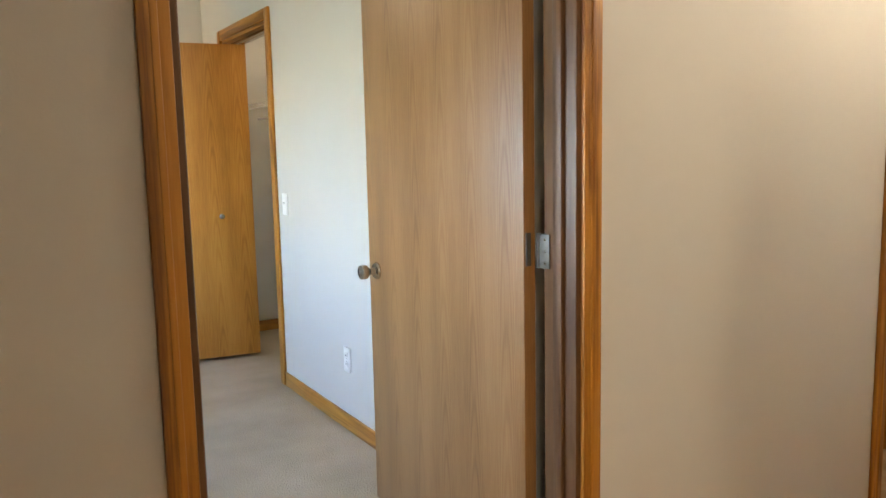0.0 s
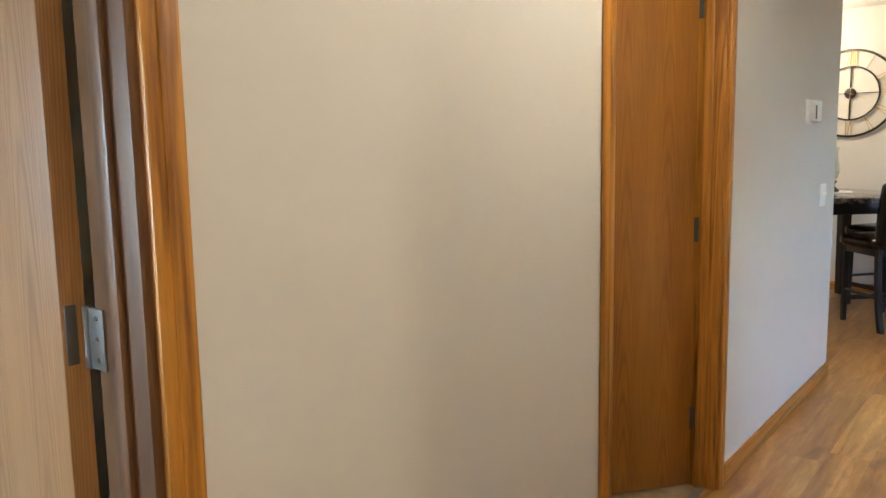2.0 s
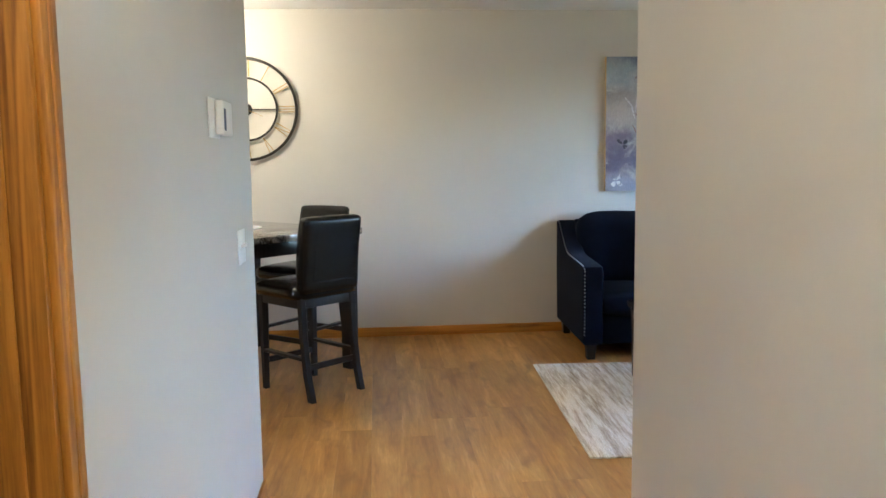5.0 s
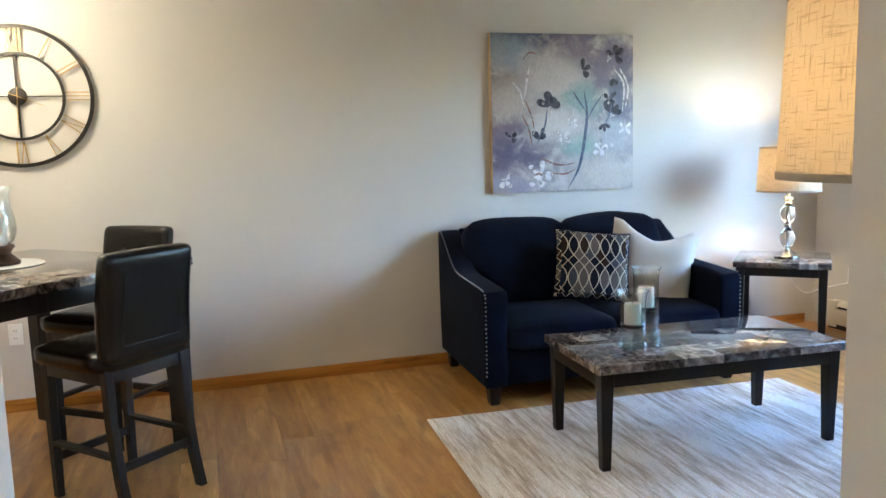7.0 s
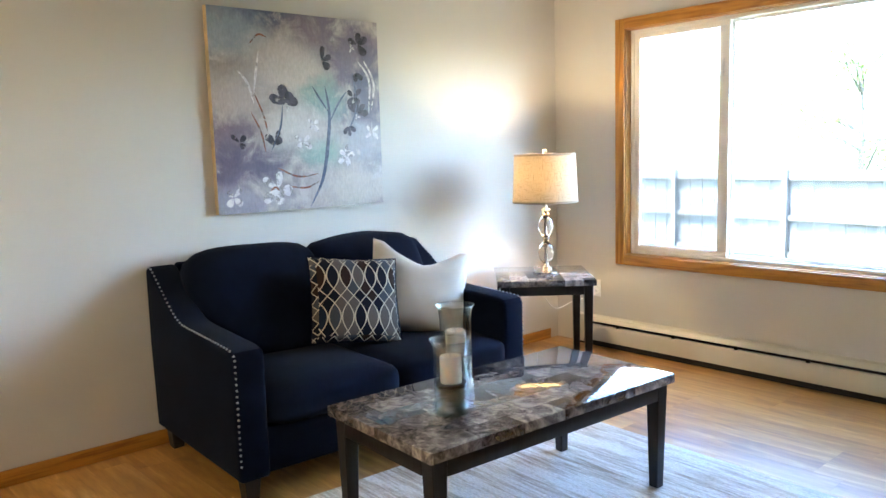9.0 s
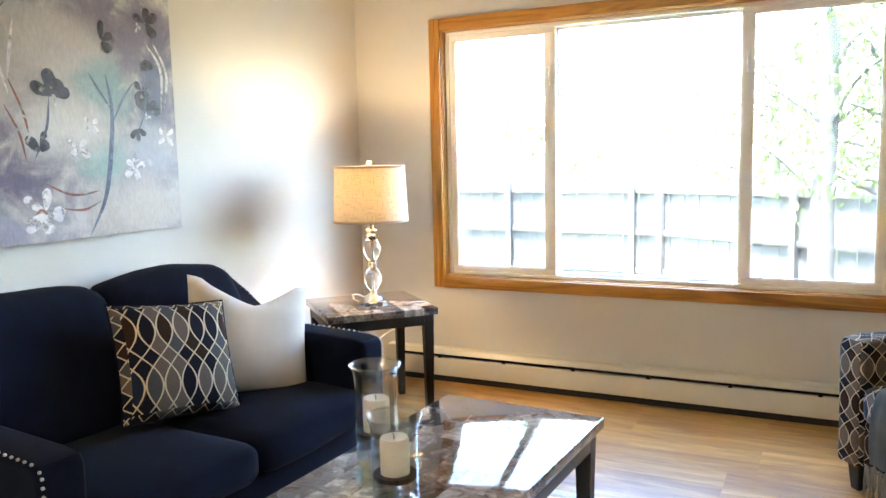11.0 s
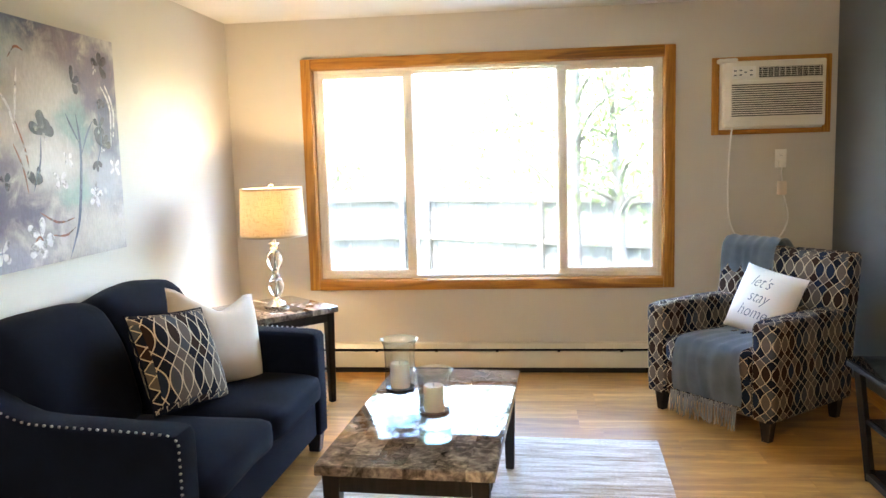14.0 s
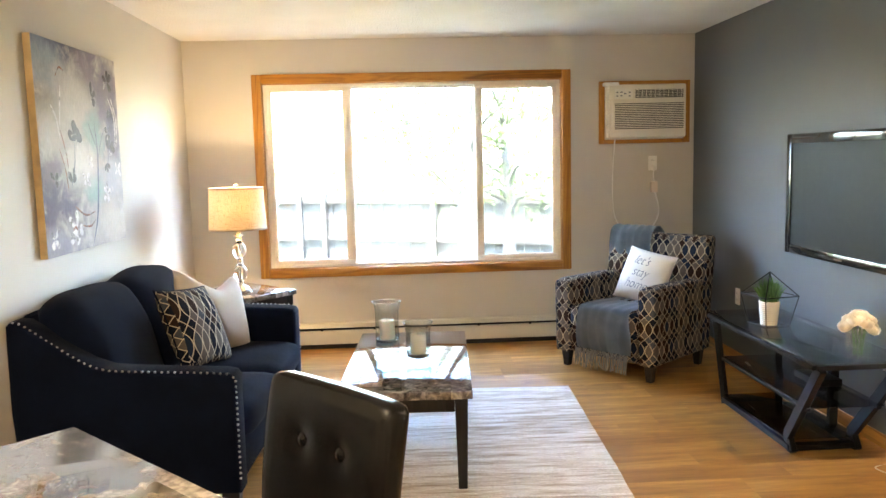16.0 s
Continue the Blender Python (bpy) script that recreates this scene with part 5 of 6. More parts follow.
# local: -y front turned towards the room by the pose
FW, FD = 0.78, 0.78
for s in (-1, 1):
    a, b = (-FW / 2, -FW / 2 + 0.125) if s < 0 else (FW / 2 - 0.125, FW / 2)
    arm = [(-0.37, 0.115), (0.33, 0.115), (0.345, 0.60), (0.10, 0.615), (-0.30, 0.618), (-0.365, 0.606), (-0.38, 0.58)]
    part("arm", prism(arm, 0.125, 0.022, Matrix(((0, 1, 0, a), (1, 0, 0, 0), (0, 0, 1, 0), (0, 0, 0, 1))), None, 3), CHAIR_OGEE, ch)
part("base", box(-0.262, 0.262, -0.362, 0.33, 0.115, 0.30, 0.012), CHAIR_OGEE, ch)
part("seat_cushion", soft_box(-0.26, 0.26, -0.385, 0.18, 0.298, 0.445, 0.035, 0.018, 10), CHAIR_OGEE, ch, "", 80)
bk = prism([(0.17, 0.29), (0.345, 0.29), (0.405, 0.875), (0.385, 0.895), (0.30, 0.892), (0.275, 0.870)], FW - 0.01, 0.022, Matrix(((0, 1, 0, -FW / 2 + 0.005), (1, 0, 0, 0), (0, 0, 1, 0), (0, 0, 0, 1))), None, 3)
part("backrest", bk, CHAIR_OGEE, ch)
for sx in (-1, 1):
    for y in (-0.315, 0.28):
        part("leg", taper(0.040, 0.062, 0.117, sx * 0.325, y, (0, 0.0)), BLACKWOOD, ch, "dark tapered foot")

CHM = ch.matrix_world.copy()
lp = thing("lettered_pillow", "white throw pillow lettered let's stay home on the armchair", "cushion", CHM @ pose(0.045, 0.060, 0.615, 67, 0, -4) @ pose(0, 0, 0, 0, 0, -8))
part("cover", cushion(0.40, 0.38, 0.13), WHITE_CLOTH, lp, "", 80)


def lettering(parent, rows, size, mat, w, h, t):
    """Words from the built-in font, laid on the cushion's swollen face."""
    for text, x, y in rows:
        cu = bpy.data.curves.new("words", "FONT")
        cu.body, cu.size, cu.shear, cu.align_x = text, size, 0.35, "CENTER"
        cu.offset = -0.0012
        tmp = bpy.data.objects.new("words", cu)
        scene.collection.objects.link(tmp)
        dg = bpy.context.evaluated_depsgraph_get()
        me = bpy.data.meshes.new_from_object(tmp.evaluated_get(dg))
        bpy.data.objects.remove(tmp)
        bm = bmesh.new()
        bm.from_mesh(me)
        bmesh.ops.triangulate(bm, faces=bm.faces)
        bmesh.ops.subdivide_edges(bm, edges=[e for e in bm.edges if e.calc_length() > 0.012], cuts=2)
        for v in bm.verts:
            px, py = v.co.x * 0.86 + x, v.co.y + y
            u, q = min(1, abs(px) / (w / 2)), min(1, abs(py) / (h / 2))
            hgt = max(0.0, (1 - u ** 2.6) * (1 - q ** 2.6)) ** 0.55
            v.co = Vector((px, py, t / 2 * hgt * 1.045 + 0.0065))
        part("words", bm, mat, parent, "slanting grey-blue words " + text, 0)


lettering(lp, (("let's", -0.015, 0.068), ("stay", 0.005, -0.015), ("home", 0.0, -0.102)), 0.094, INK, 0.40, 0.38, 0.13)


def drape(path, x0, x1, thick, folds, seed):
    """Cloth that follows a line in y, z across a width; it wrinkles a little."""
    bm = bmesh.new()
    line = curve([(0, y, z) for y, z in path], 8)
    n = 22
    rows = []
    for i, p in enumerate(line):
        k = i / (len(line) - 1)
        row = []
        for j in range(n + 1):
            f = j / n
            x = x0 + (x1 - x0) * f
            wave = folds * math.sin(f * 17 + seed + 2.2 * noise.noise(Vector((f * 3, k * 2, seed)))) * (0.35 + 0.65 * k)
            x += 0.018 * noise.noise(Vector((k * 3, f * 2, seed + 4))) - 0.03 * (1 - k) * (f - 0.5)
            d = (line[min(i + 1, len(line) - 1)] - line[max(i - 1, 0)]).normalized()
            nrm = Vector((0, d.z, -d.y))
            row.append(bm.verts.new(Vector((x, p.y, p.z)) + nrm * (-0.004 - abs(wave))))
        rows.append(row)
    for a, b in zip(rows, rows[1:]):
        for j in range(n):
            bm.faces.new([a[j], a[j + 1], b[j + 1], b[j]])
    bmesh.ops.solidify(bm, geom=bm.faces[:], thickness=thick)
    return bm


tw_ = thing("throw_blanket", "grey-blue knitted throw draped over the armchair seat with grey fringe", "blanket", CHM)
part("cloth", drape([(0.06, 0.475), (-0.05, 0.468), (-0.18, 0.478), (-0.33, 0.478), (-0.405, 0.462), (-0.432, 0.40), (-0.432, 0.32), (-0.430, 0.23), (-0.428, 0.175)], -0.17, 0.245, 0.006, 0.012, 1.0), THROW, tw_, "", 80)
bm = bmesh.new()
rf = random.Random(5)
for k in range(46):
    x = -0.165 + k * 0.0089
    y = -0.436 - 0.006 * abs(math.sin(k * 0.9))
    tube([(x, y, 0.18), (x + rf.uniform(-.006, .006), y - rf.uniform(0, .006), 0.12), (x + rf.uniform(-.012, .012), y - rf.uniform(-.004, .012), 0.045 + rf.uniform(0, 0.03))], [0.0032, 0.0042, 0.0026], 5, bm)
part("fringe", bm, THROW_GREY, tw_, "grey knotted fringe", 80)
t2 = thing("draped_shawl", "grey-blue throw hanging over the armchair's back corner", "blanket", CHM)
part("cloth", drape([(0.255, 0.62), (0.262, 0.75), (0.270, 0.86), (0.285, 0.91), (0.33, 0.935), (0.385, 0.918), (0.425, 0.86), (0.425, 0.74)], -0.385, -0.02, 0.007, 0.016, 3.0), THROW, t2, "", 80)

# ---- television and stand ----
tv = thing("television", "black flat-screen television mounted on the grey wall", "television", pose(XW, 0, 0))
ty0, ty1, tz0, tz1 = -1.314, -0.125, 0.888, 1.590
part("bracket", box(0.0, 0.030, ty0 + 0.4, ty1 - 0.4, 1.05, 1.42), BLACKMETAL, tv)
part("case", box(0.028, 0.055, ty0 + 0.01, ty1 - 0.01, tz0 + 0.01, tz1 - 0.01, 0.008), BLACKMETAL, tv)
bz = 0.052
for a, b, c, d in ((ty0, ty0 + bz, tz0, tz1), (ty1 - bz, ty1, tz0, tz1), (ty0 + bz, ty1 - bz, tz1 - 0.055, tz1), (ty0 + bz, ty1 - bz, tz0, tz0 + 0.050)):
    part("bezel", box(0.050, 0.074, a, b, c, d, 0.004), GLOSSBLACK, tv, "glossy black bezel")
part("screen", box(0.050, 0.064, ty0 + bz, ty1 - bz, tz0 + 0.050, tz1 - 0.055), SCREEN, tv, "dark matt screen")
part("badge", box(0.073, 0.0755, -0.78, -0.70, tz0 + 0.016, tz0 + 0.026), NICKEL, tv, "small silver maker's bar")

st = thing("tv_stand", "black metal television stand with three smoked glass shelves", "tv stand")
sx0, sx1, sy0, sy1 = 4.575, 5.025, -1.275, -0.045
part("top_glass", box(sx0, sx1, sy0, sy1, 0.541, 0.549, 0.002), SMOKED, st, "smoked glass top")
part("middle_glass", box(sx0 + 0.02, sx1 - 0.07, sy0 + 0.10, sy1 - 0.16, 0.285, 0.292, 0.002), SMOKED, st, "smoked glass shelf")
part("bottom_glass", box(sx0 + 0.00, sx1 - 0.075, sy0 + 0.10, sy1 - 0.38, 0.052, 0.059, 0.002), SMOKED, st, "smoked glass shelf")
for a, b in (((sx1 - 0.012, sy0 + 0.02), (sx1 - 0.012, sy1 - 0.02)), ((sx0 + 0.012, sy0 + 0.02), (sx0 + 0.012, sy1 - 0.02)), ((sx0 + 0.012, sy0 + 0.02), (sx1 - 0.012, sy0 + 0.02)), ((sx0 + 0.012, sy1 - 0.02), (sx1 - 0.012, sy1 - 0.02))):
    part("top_rail", bar((*a, 0.524), (*b, 0.524), 0.034, 0.022, None, 0.002), BLACKMETAL, st)
for x in (sx0 + 0.03, sx1 - 0.09):
    part("base_rail", bar((x, sy0 + 0.075, 0.024), (x, sy1 - 0.355, 0.024), 0.045, 0.030, None, 0.002), BLACKMETAL, st)
    part("leg", bar((x, sy0 + 0.085, 0.0), (x + (0.045 if x > 4.8 else -0.01), sy0 + 0.03, 0.52), 0.040, 0.030, None, 0.002), BLACKMETAL, st)
    part("leg", bar((x, sy1 - 0.40, 0.07), (x + (0.045 if x > 4.8 else -0.01), sy1 - 0.03, 0.52), 0.030, 0.058, None, 0.002), BLACKMETAL, st)
    part("foot", bar((x, sy1 - 0.345, 0.0), (x, sy1 - 0.402, 0.085), 0.030, 0.050, None, 0.002), BLACKMETAL, st)
for y in (sy0 + 0.085, sy1 - 0.365):
    part("base_rail", bar((sx0 + 0.03, y, 0.024), (sx1 - 0.09, y, 0.024), 0.045, 0.030, None, 0.002), BLACKMETAL, st)
part("shelf_rail", bar((sx1 - 0.075, sy0 + 0.08, 0.272), (sx1 - 0.075, sy1 - 0.18, 0.272), 0.022, 0.018, None, 0.002), BLACKMETAL, st)
part("shelf_rail", bar((sx0 + 0.03, sy0 + 0.08, 0.272), (sx0 + 0.03, sy1 - 0.18, 0.272), 0.022, 0.018, None, 0.002), BLACKMETAL, st)
part("post", bar((sx0 + 0.03, -0.62, 0.02), (sx0 + 0.03, -0.62, 0.52), 0.045, 0.03, None, 0.002), BLACKMETAL, st)
for y in (sy0 + 0.05, sy1 - 0.05):
    part("pad", lathe([(0, 0.535), (0.014, 0.535), (0.014, 0.5405), (0, 0.5405)], 16, None, pose(sx1 - 0.03, y, 0)), NICKEL, st)
plate("wall_outlet", pose(XW, -0.36, 0.40, 0, 0, 90), 0.072, 0.118, "white outlet behind the television stand")
plate("wall_outlet", pose(XW, -2.10, 0.47, 0, 0, 90), 0.072, 0.118, "white outlet on the slate wall behind the armchair")
cb = thing("power_cable", "white power cable hanging behind the television stand", "cable")
part("cable", tube(curve([(XW + 0.02, -0.36, 0.42), (XW + 0.05, -0.33, 0.30), (XW + 0.04, -0.30, 0.12), (XW + 0.09, -0.22, 0.006), (XW + 0.20, -0.15, 0.005), (XW + 0.12, 0.02, 0.005)]), 0.003, 6), PLASTIC, cb)
part("plug", box(XW + 0.009, XW + 0.04, -0.375, -0.345, 0.405, 0.44, 0.005), PLASTIC, cb)
bx = thing("cable_box", "small black set-top box on the stand's middle shelf", "set-top box", pose(4.69, -0.62, 0.2925))
part("case", box(-0.07, 0.07, -0.11, 0.11, 0, 0.035, 0.003), BLACKMETAL, bx)

# plant in its wire frame
pl = thing("potted_plant", "small green plant in a ribbed white pot", "plant", pose(4.845, -0.855, 0.5495))
prof = []
for k in range(12):
    z = k * 0.011
    prof += [(0.043 + 0.011 * k / 11, z), (0.0455 + 0.011 * k / 11, z + 0.004), (0.043 + 0.011 * k / 11, z + 0.009)]
part("pot", lathe([(0, 0)] + prof + [(0.050, 0.130), (0.048, 0.116), (0, 0.112)], 36), CERAMIC, pl, "white ribbed ceramic pot")
bm = bmesh.new()
rp = random.Random(8)
for k in range(420):
    a, l = rp.uniform(0, 6.28), rp.uniform(0.06, 0.165)
    tilt = rp.uniform(0, 0.62)
    b0 = Vector((rp.uniform(-.032, .032), rp.uniform(-.032, .032), 0.112))
    d = Vector((math.sin(tilt) * math.cos(a), math.sin(tilt) * math.sin(a), math.cos(tilt)))
    s = d.cross(Vector((0, 0, 1)) if tilt > 0.1 else Vector((1, 0, 0))).normalized() * 0.0028
    m1 = b0 + d * l * 0.6
    tip = b0 + d * l + Vector((0, 0, -0.03 * tilt))
    vs = [bm.verts.new(q) for q in (b0 - s, b0 + s, m1 + s * 1.3, tip, m1 - s * 1.3)]
    bm.faces.new(vs)
part("leaves", bm, GREEN, pl, "feathery green leaves", 0)
wf = thing("geometric_frame", "black wire house-shaped frame around the potted plant", "decoration", pose(4.845, -0.855, 0.5495, 0, 0, 12))
s, hh, tt = 0.105, 0.165, 0.290
low = [(-s * .72, -s * .72, 0.003), (s * .72, -s * .72, 0.003), (s * .72, s * .72, 0.003), (-s * .72, s * .72, 0.003)]
mid = [(-s, -s, hh), (s, -s, hh), (s, s, hh), (-s, s, hh)]
for k in range(4):
    for a, b in ((low[k], low[(k + 1) % 4]), (mid[k], mid[(k + 1) % 4]), (low[k], mid[k]), (mid[k], (0, 0, tt))):
        part("wire", tube([a, b], 0.0027, 6), BLACKMETAL, wf)

vs_ = thing("flower_vase", "clear square glass vase of white peonies", "vase", pose(4.80, -0.10, 0.5495, 0, 0, 15))
bm = box(-0.040, 0.040, -0.040, 0.040, 0.0, 0.135, 0.003)
box(-0.035, 0.035, -0.035, 0.035, 0.020, 0.1345, 0, bm)
part("glass", bm, JAR, vs_)
bm = bmesh.new()
for k in range(9):
    a = k * 0.7
    tube([(0.018 * math.cos(a), 0.018 * math.sin(a), 0.022), (0.03 * math.cos(a + 1), 0.03 * math.sin(a + 1), 0.15)], 0.0022, 5, bm)
part("stems", bm, GREEN, vs_)
for k, (dx, dy, dz) in enumerate(((0, 0, 0.222), (0.046, 0.018, 0.204), (-0.044, 0.026, 0.202), (0.016, -0.048, 0.200), (-0.028, -0.044, 0.196), (0.008, 0.052, 0.194), (0.064, -0.026, 0.172), (-0.064, -0.012, 0.170), (0.03, -0.066, 0.168), (-0.03, 0.062, 0.166))):
    bm = bmesh.new()
    rq = random.Random(20 + k)
    for layer in range(4):
        for q in range(6 + layer):
            a = 2 * math.pi * q / (6 + layer) + layer + rq.uniform(-.2, .2)
            R = 0.016 + 0.0065 * layer
            c, sn = math.cos(a), math.sin(a)
            rows = []
            for i in range(4):
                f = i / 3
                th = 0.45 + f * (2.25 - 0.22 * layer)
                rr = R * math.sin(th)
                zz = -R * 0.85 * math.cos(th)
                wd = 0.019 * math.sin(math.pi * (0.18 + 0.72 * f))
                rows.append([bm.verts.new((rr * c - o * wd * sn, rr * sn + o * wd * c, zz - 0.004 * abs(o) * f + rq.uniform(-.001, .001))) for o in (-1, 0, 1)])
            for p, r in zip(rows, rows[1:]):
                for o in range(2):
                    bm.faces.new([p[o], p[o + 1], r[o + 1], r[o]])
    part("blossom", bm, PETAL, vs_, "", 80, pose(dx * 0.85, dy * 0.85, dz - 0.012, dy * -650, dx * 650, 0))

# ---- dining corner ----
dt = table("dining_table", "square counter-height dining table with a faux-marble top", pose(7.594 + 0.002, 1.466 + 0.80, 0, 0, 0, 45.5), 1.13, 1.13, 0.912, 0.040, 0.085, 0.080, 0.025, 0.075, "dining table")


def dining_chair():
    g = thing("counter_stool", "black leather counter stool with a padded back and black wooden legs", "chair", pose(0, 0, 0), "counter stools at the dining table")
    # local: -y is the front of the seat
    part("seat", soft_box(-0.215, 0.215, -0.225, 0.215, 0.565, 0.645, 0.03, 0.014, 8), LEATHER, g, "padded black leather seat", 80)
    bm = soft_box(-0.205, 0.205, -0.034, 0.034, 0.0, 0.425, 0.026, 0.006, 24)
    for v in bm.verts:
        v.co.y += 0.012 * math.sin(math.pi * v.co.z / 0.43) * (v.co.x / 0.2) ** 2 * -1
        if v.co.y < 0:
            # tufting: the leather is drawn in round each button and along the seam
            for x in (-0.065, 0.065):
                v.co.y += 0.014 * math.exp(-math.hypot(v.co.x - x, v.co.z - 0.30) / 0.022)
    b = part("backrest", bm, LEATHER, g, "padded black leather back", 80, pose(0, 0.205, 0.605, -7, 0, 0))
    for x in (-0.065, 0.065):
        for z in (0.30,):
            part("button", lathe([(0, 0), (0.015, 0.0), (0.0145, 0.004), (0.009, 0.008), (0, 0.0095)], 20, None, pose(x, -0.030, z, 90, 0, 0)), LEATHER, b)
    seams = bmesh.new()
    for p, q in (((-0.13, 0.35), (0.13, 0.35)), ((0.13, 0.35), (0.13, 0.07)), ((0.13, 0.07), (-0.13, 0.07)), ((-0.13, 0.07), (-0.13, 0.35))):
        tube([(p[0], 0.0390, p[1]), (q[0], 0.0390, q[1])], 0.0011, 5, seams)
    part("stitching", seams, LEATHER, b)
    part("front_seam", tube([(-0.19, -0.0385, 0.335), (-0.065, -0.033, 0.30), (0.065, -0.033, 0.30), (0.19, -0.0385, 0.335)], 0.0018, 5), LEATHER, b)
    part("seat_frame", box(-0.195, 0.195, -0.20, 0.20, 0.52, 0.572, 0.004), BLACKWOOD, g)
    for sx in (-1, 1):
        part("leg", taper(0.032, 0.042, 0.565, sx * 0.178, -0.180), BLACKWOOD, g)
        bm = bmesh.new()
        prev = [(0.262, 0.0), (0.228, 0.14), (0.200, 0.36), (0.190, 0.62)]
        outline = [(y - 0.019, z) for y, z in prev] + [(y + 0.019, z) for y, z in reversed(prev)]
        prism(outline, 0.036, 0.003, Matrix(((0, 1, 0, sx * 0.178 - 0.018), (1, 0, 0, 0), (0, 0, 1, 0), (0, 0, 0, 1))), bm, 1)
        part("leg", bm, BLACKWOOD, g)
        part("stretcher", bar((sx * 0.178, -0.17, 0.235), (sx * 0.178, 0.215, 0.235), 0.034, 0.018, None, 0.002), BLACKWOOD, g)
    part("stretcher", bar((-0.17, -0.180, 0.17), (0.17, -0.180, 0.17), 0.018, 0.034, None, 0.002), BLACKWOOD, g)
    part("stretcher", bar((-0.17, 0.212, 0.185), (0.17, 0.212, 0.185), 0.018, 0.034, None, 0.002), BLACKWOOD, g)
    return g


c1 = dining_chair()
c1.matrix_basis = pose(7.185, 1.795, 0, 0, 0, 132)
c2 = copy_thing(c1, pose(7.885, 1.885, 0, 0, 0, 232))

pm = thing("placemat", "round silver-white charger on the dining table", "placemat", pose(7.73, 2.31, 0.9125))
part("mat", lathe([(0, 0), (0.19, 0), (0.195, 0.003), (0.19, 0.006), (0.15, 0.004), (0, 0.004)], 48), plain("silver_lacquer", (0.62, 0.64, 0.66), 0.34, 0.1, 0.04), pm)
ho = thing("hurricane_lantern", "clear glass hurricane with a white candle on a walnut foot", "candle holder", pose(7.73, 2.31, 0.917))
part("foot", lathe([(0, 0), (0.092, 0), (0.095, 0.012), (0.075, 0.030), (0.058, 0.048), (0.066, 0.066), (0.078, 0.078), (0.072, 0.088), (0, 0.088)], 36), DARKWOOD, ho, "dark turned walnut foot")
part("glass", lathe([(0.055, 0.089), (0.075, 0.105), (0.092, 0.150), (0.088, 0.205), (0.074, 0.265), (0.074, 0.315), (0.086, 0.352), (0.083, 0.351), (0.071, 0.315), (0.071, 0.265), (0.085, 0.205), (0.089, 0.150), (0.072, 0.107), (0.053, 0.091)], 40), JAR, ho)
part("candle", lathe([(0, 0.0885), (0.046, 0.0885), (0.046, 0.215), (0.042, 0.220), (0, 0.215)], 28), WAX, ho, "white pillar candle")

ck = thing("wall_clock", "large black skeleton wall clock with gold roman numerals", "clock", pose(XE - 0.022, 2.305, 1.722, 0, 0, -90))
# local: the dial lies in x, z and faces -y


def hoop(r, w, t):
    prof = [(r - w / 2, -t / 2), (r + w / 2, -t / 2), (r + w / 2, t / 2), (r - w / 2, t / 2), (r - w / 2, -t / 2)]
    return lathe(prof, 72, None, pose(0, 0, 0, 90, 0, 0))


part("outer_ring", hoop(0.366, 0.020, 0.012), CLOCKMETAL, ck)
part("inner_ring", hoop(0.225, 0.015, 0.010), CLOCKMETAL, ck)
for a in range(0, 360, 90):
    part("spoke", bar((0.045 * math.sin(radians(a)), 0.002, 0.045 * math.cos(radians(a))), (0.222 * math.sin(radians(a)), 0.002, 0.222 * math.cos(radians(a))), 0.012, 0.006), CLOCKMETAL, ck)
part("hub", lathe([(0, -0.008), (0.046, -0.008), (0.046, 0.006), (0.038, 0.010), (0, 0.010)], 32, None, pose(0, 0, 0, 90, 0, 0)), CLOCKMETAL, ck)
NUM = {1: "I", 2: "II", 3: "III", 4: "IV", 5: "V", 6: "VI", 7: "VII", 8: "VIII", 9: "IX", 10: "X", 11: "XI", 12: "XII"}
for h, word in NUM.items():
    a = radians(30 * h)
    m = pose(0, 0, 0, 0, math.degrees(a), 0)
    bm = bmesh.new()
    wid = {"I": 0.020, "V": 0.046, "X": 0.046}
    x = -sum(wid[c] for c in word) / 2
    for c in word:
        xc = x + wid[c] / 2
        x += wid[c]
        lo, hi = 0.236, 0.354
        segs = {"I": [(0, 0)], "V": [(0.0, -0.016), (0.0, 0.016)], "X": [(-0.016, 0.016), (0.016, -0.016)]}[c]
        for u0, u1 in segs:
            bar(m @ Vector((xc + u0, -0.004, lo)), m @ Vector((xc + u1, -0.004, hi)), 0.0085, 0.005, bm)
    part("numeral", bm, GOLD, ck, "aged gold roman numeral " + word)
for ang, L, w in ((112, 0.135, 0.010), (183, 0.200, 0.008)):
    a = radians(ang)
    part("hand", bar((-0.05 * math.sin(a), -0.012, -0.05 * math.cos(a)), (L * math.sin(a), -0.012, L * math.cos(a)), w, 0.003), GOLD, ck, "gold clock hand")
for k in range(4):
    a = radians(45 + 90 * k)
    part("standoff", bar((0.366 * math.cos(a), 0.0, 0.366 * math.sin(a)), (0.366 * math.cos(a), 0.021, 0.366 * math.sin(a)), 0.008, 0.008), CLOCKMETAL, ck)


def dome(name, x, y, label):
    g = thing(name, label, "ceiling light", pose(x, y, CEIL))
    part("pan", lathe([(0, 0), (0.15, 0), (0.15, -0.02), (0, -0.02)], 32), NICKEL, g)


# fixtures never in view; hallway, bathroom, kitchen and closet ones are added
for x, y, w in ((7.75, 2.55, "dining corner"), (-0.50, -0.90, "entry"), (2.7, 1.20, "hallway"), (3.0, 3.3, "bathroom"), (7.0, 4.2, "kitchen end"), (2.12, 5.15, "closet")):
    dome("ceiling_light", x, y, "unseen round nickel ceiling light over the " + w)

# ---- bedroom ----
dr = thing("dresser", "dark grey wooden dresser with drawers in the bedroom", "dresser", pose(1.10, 5.93, 0.008))
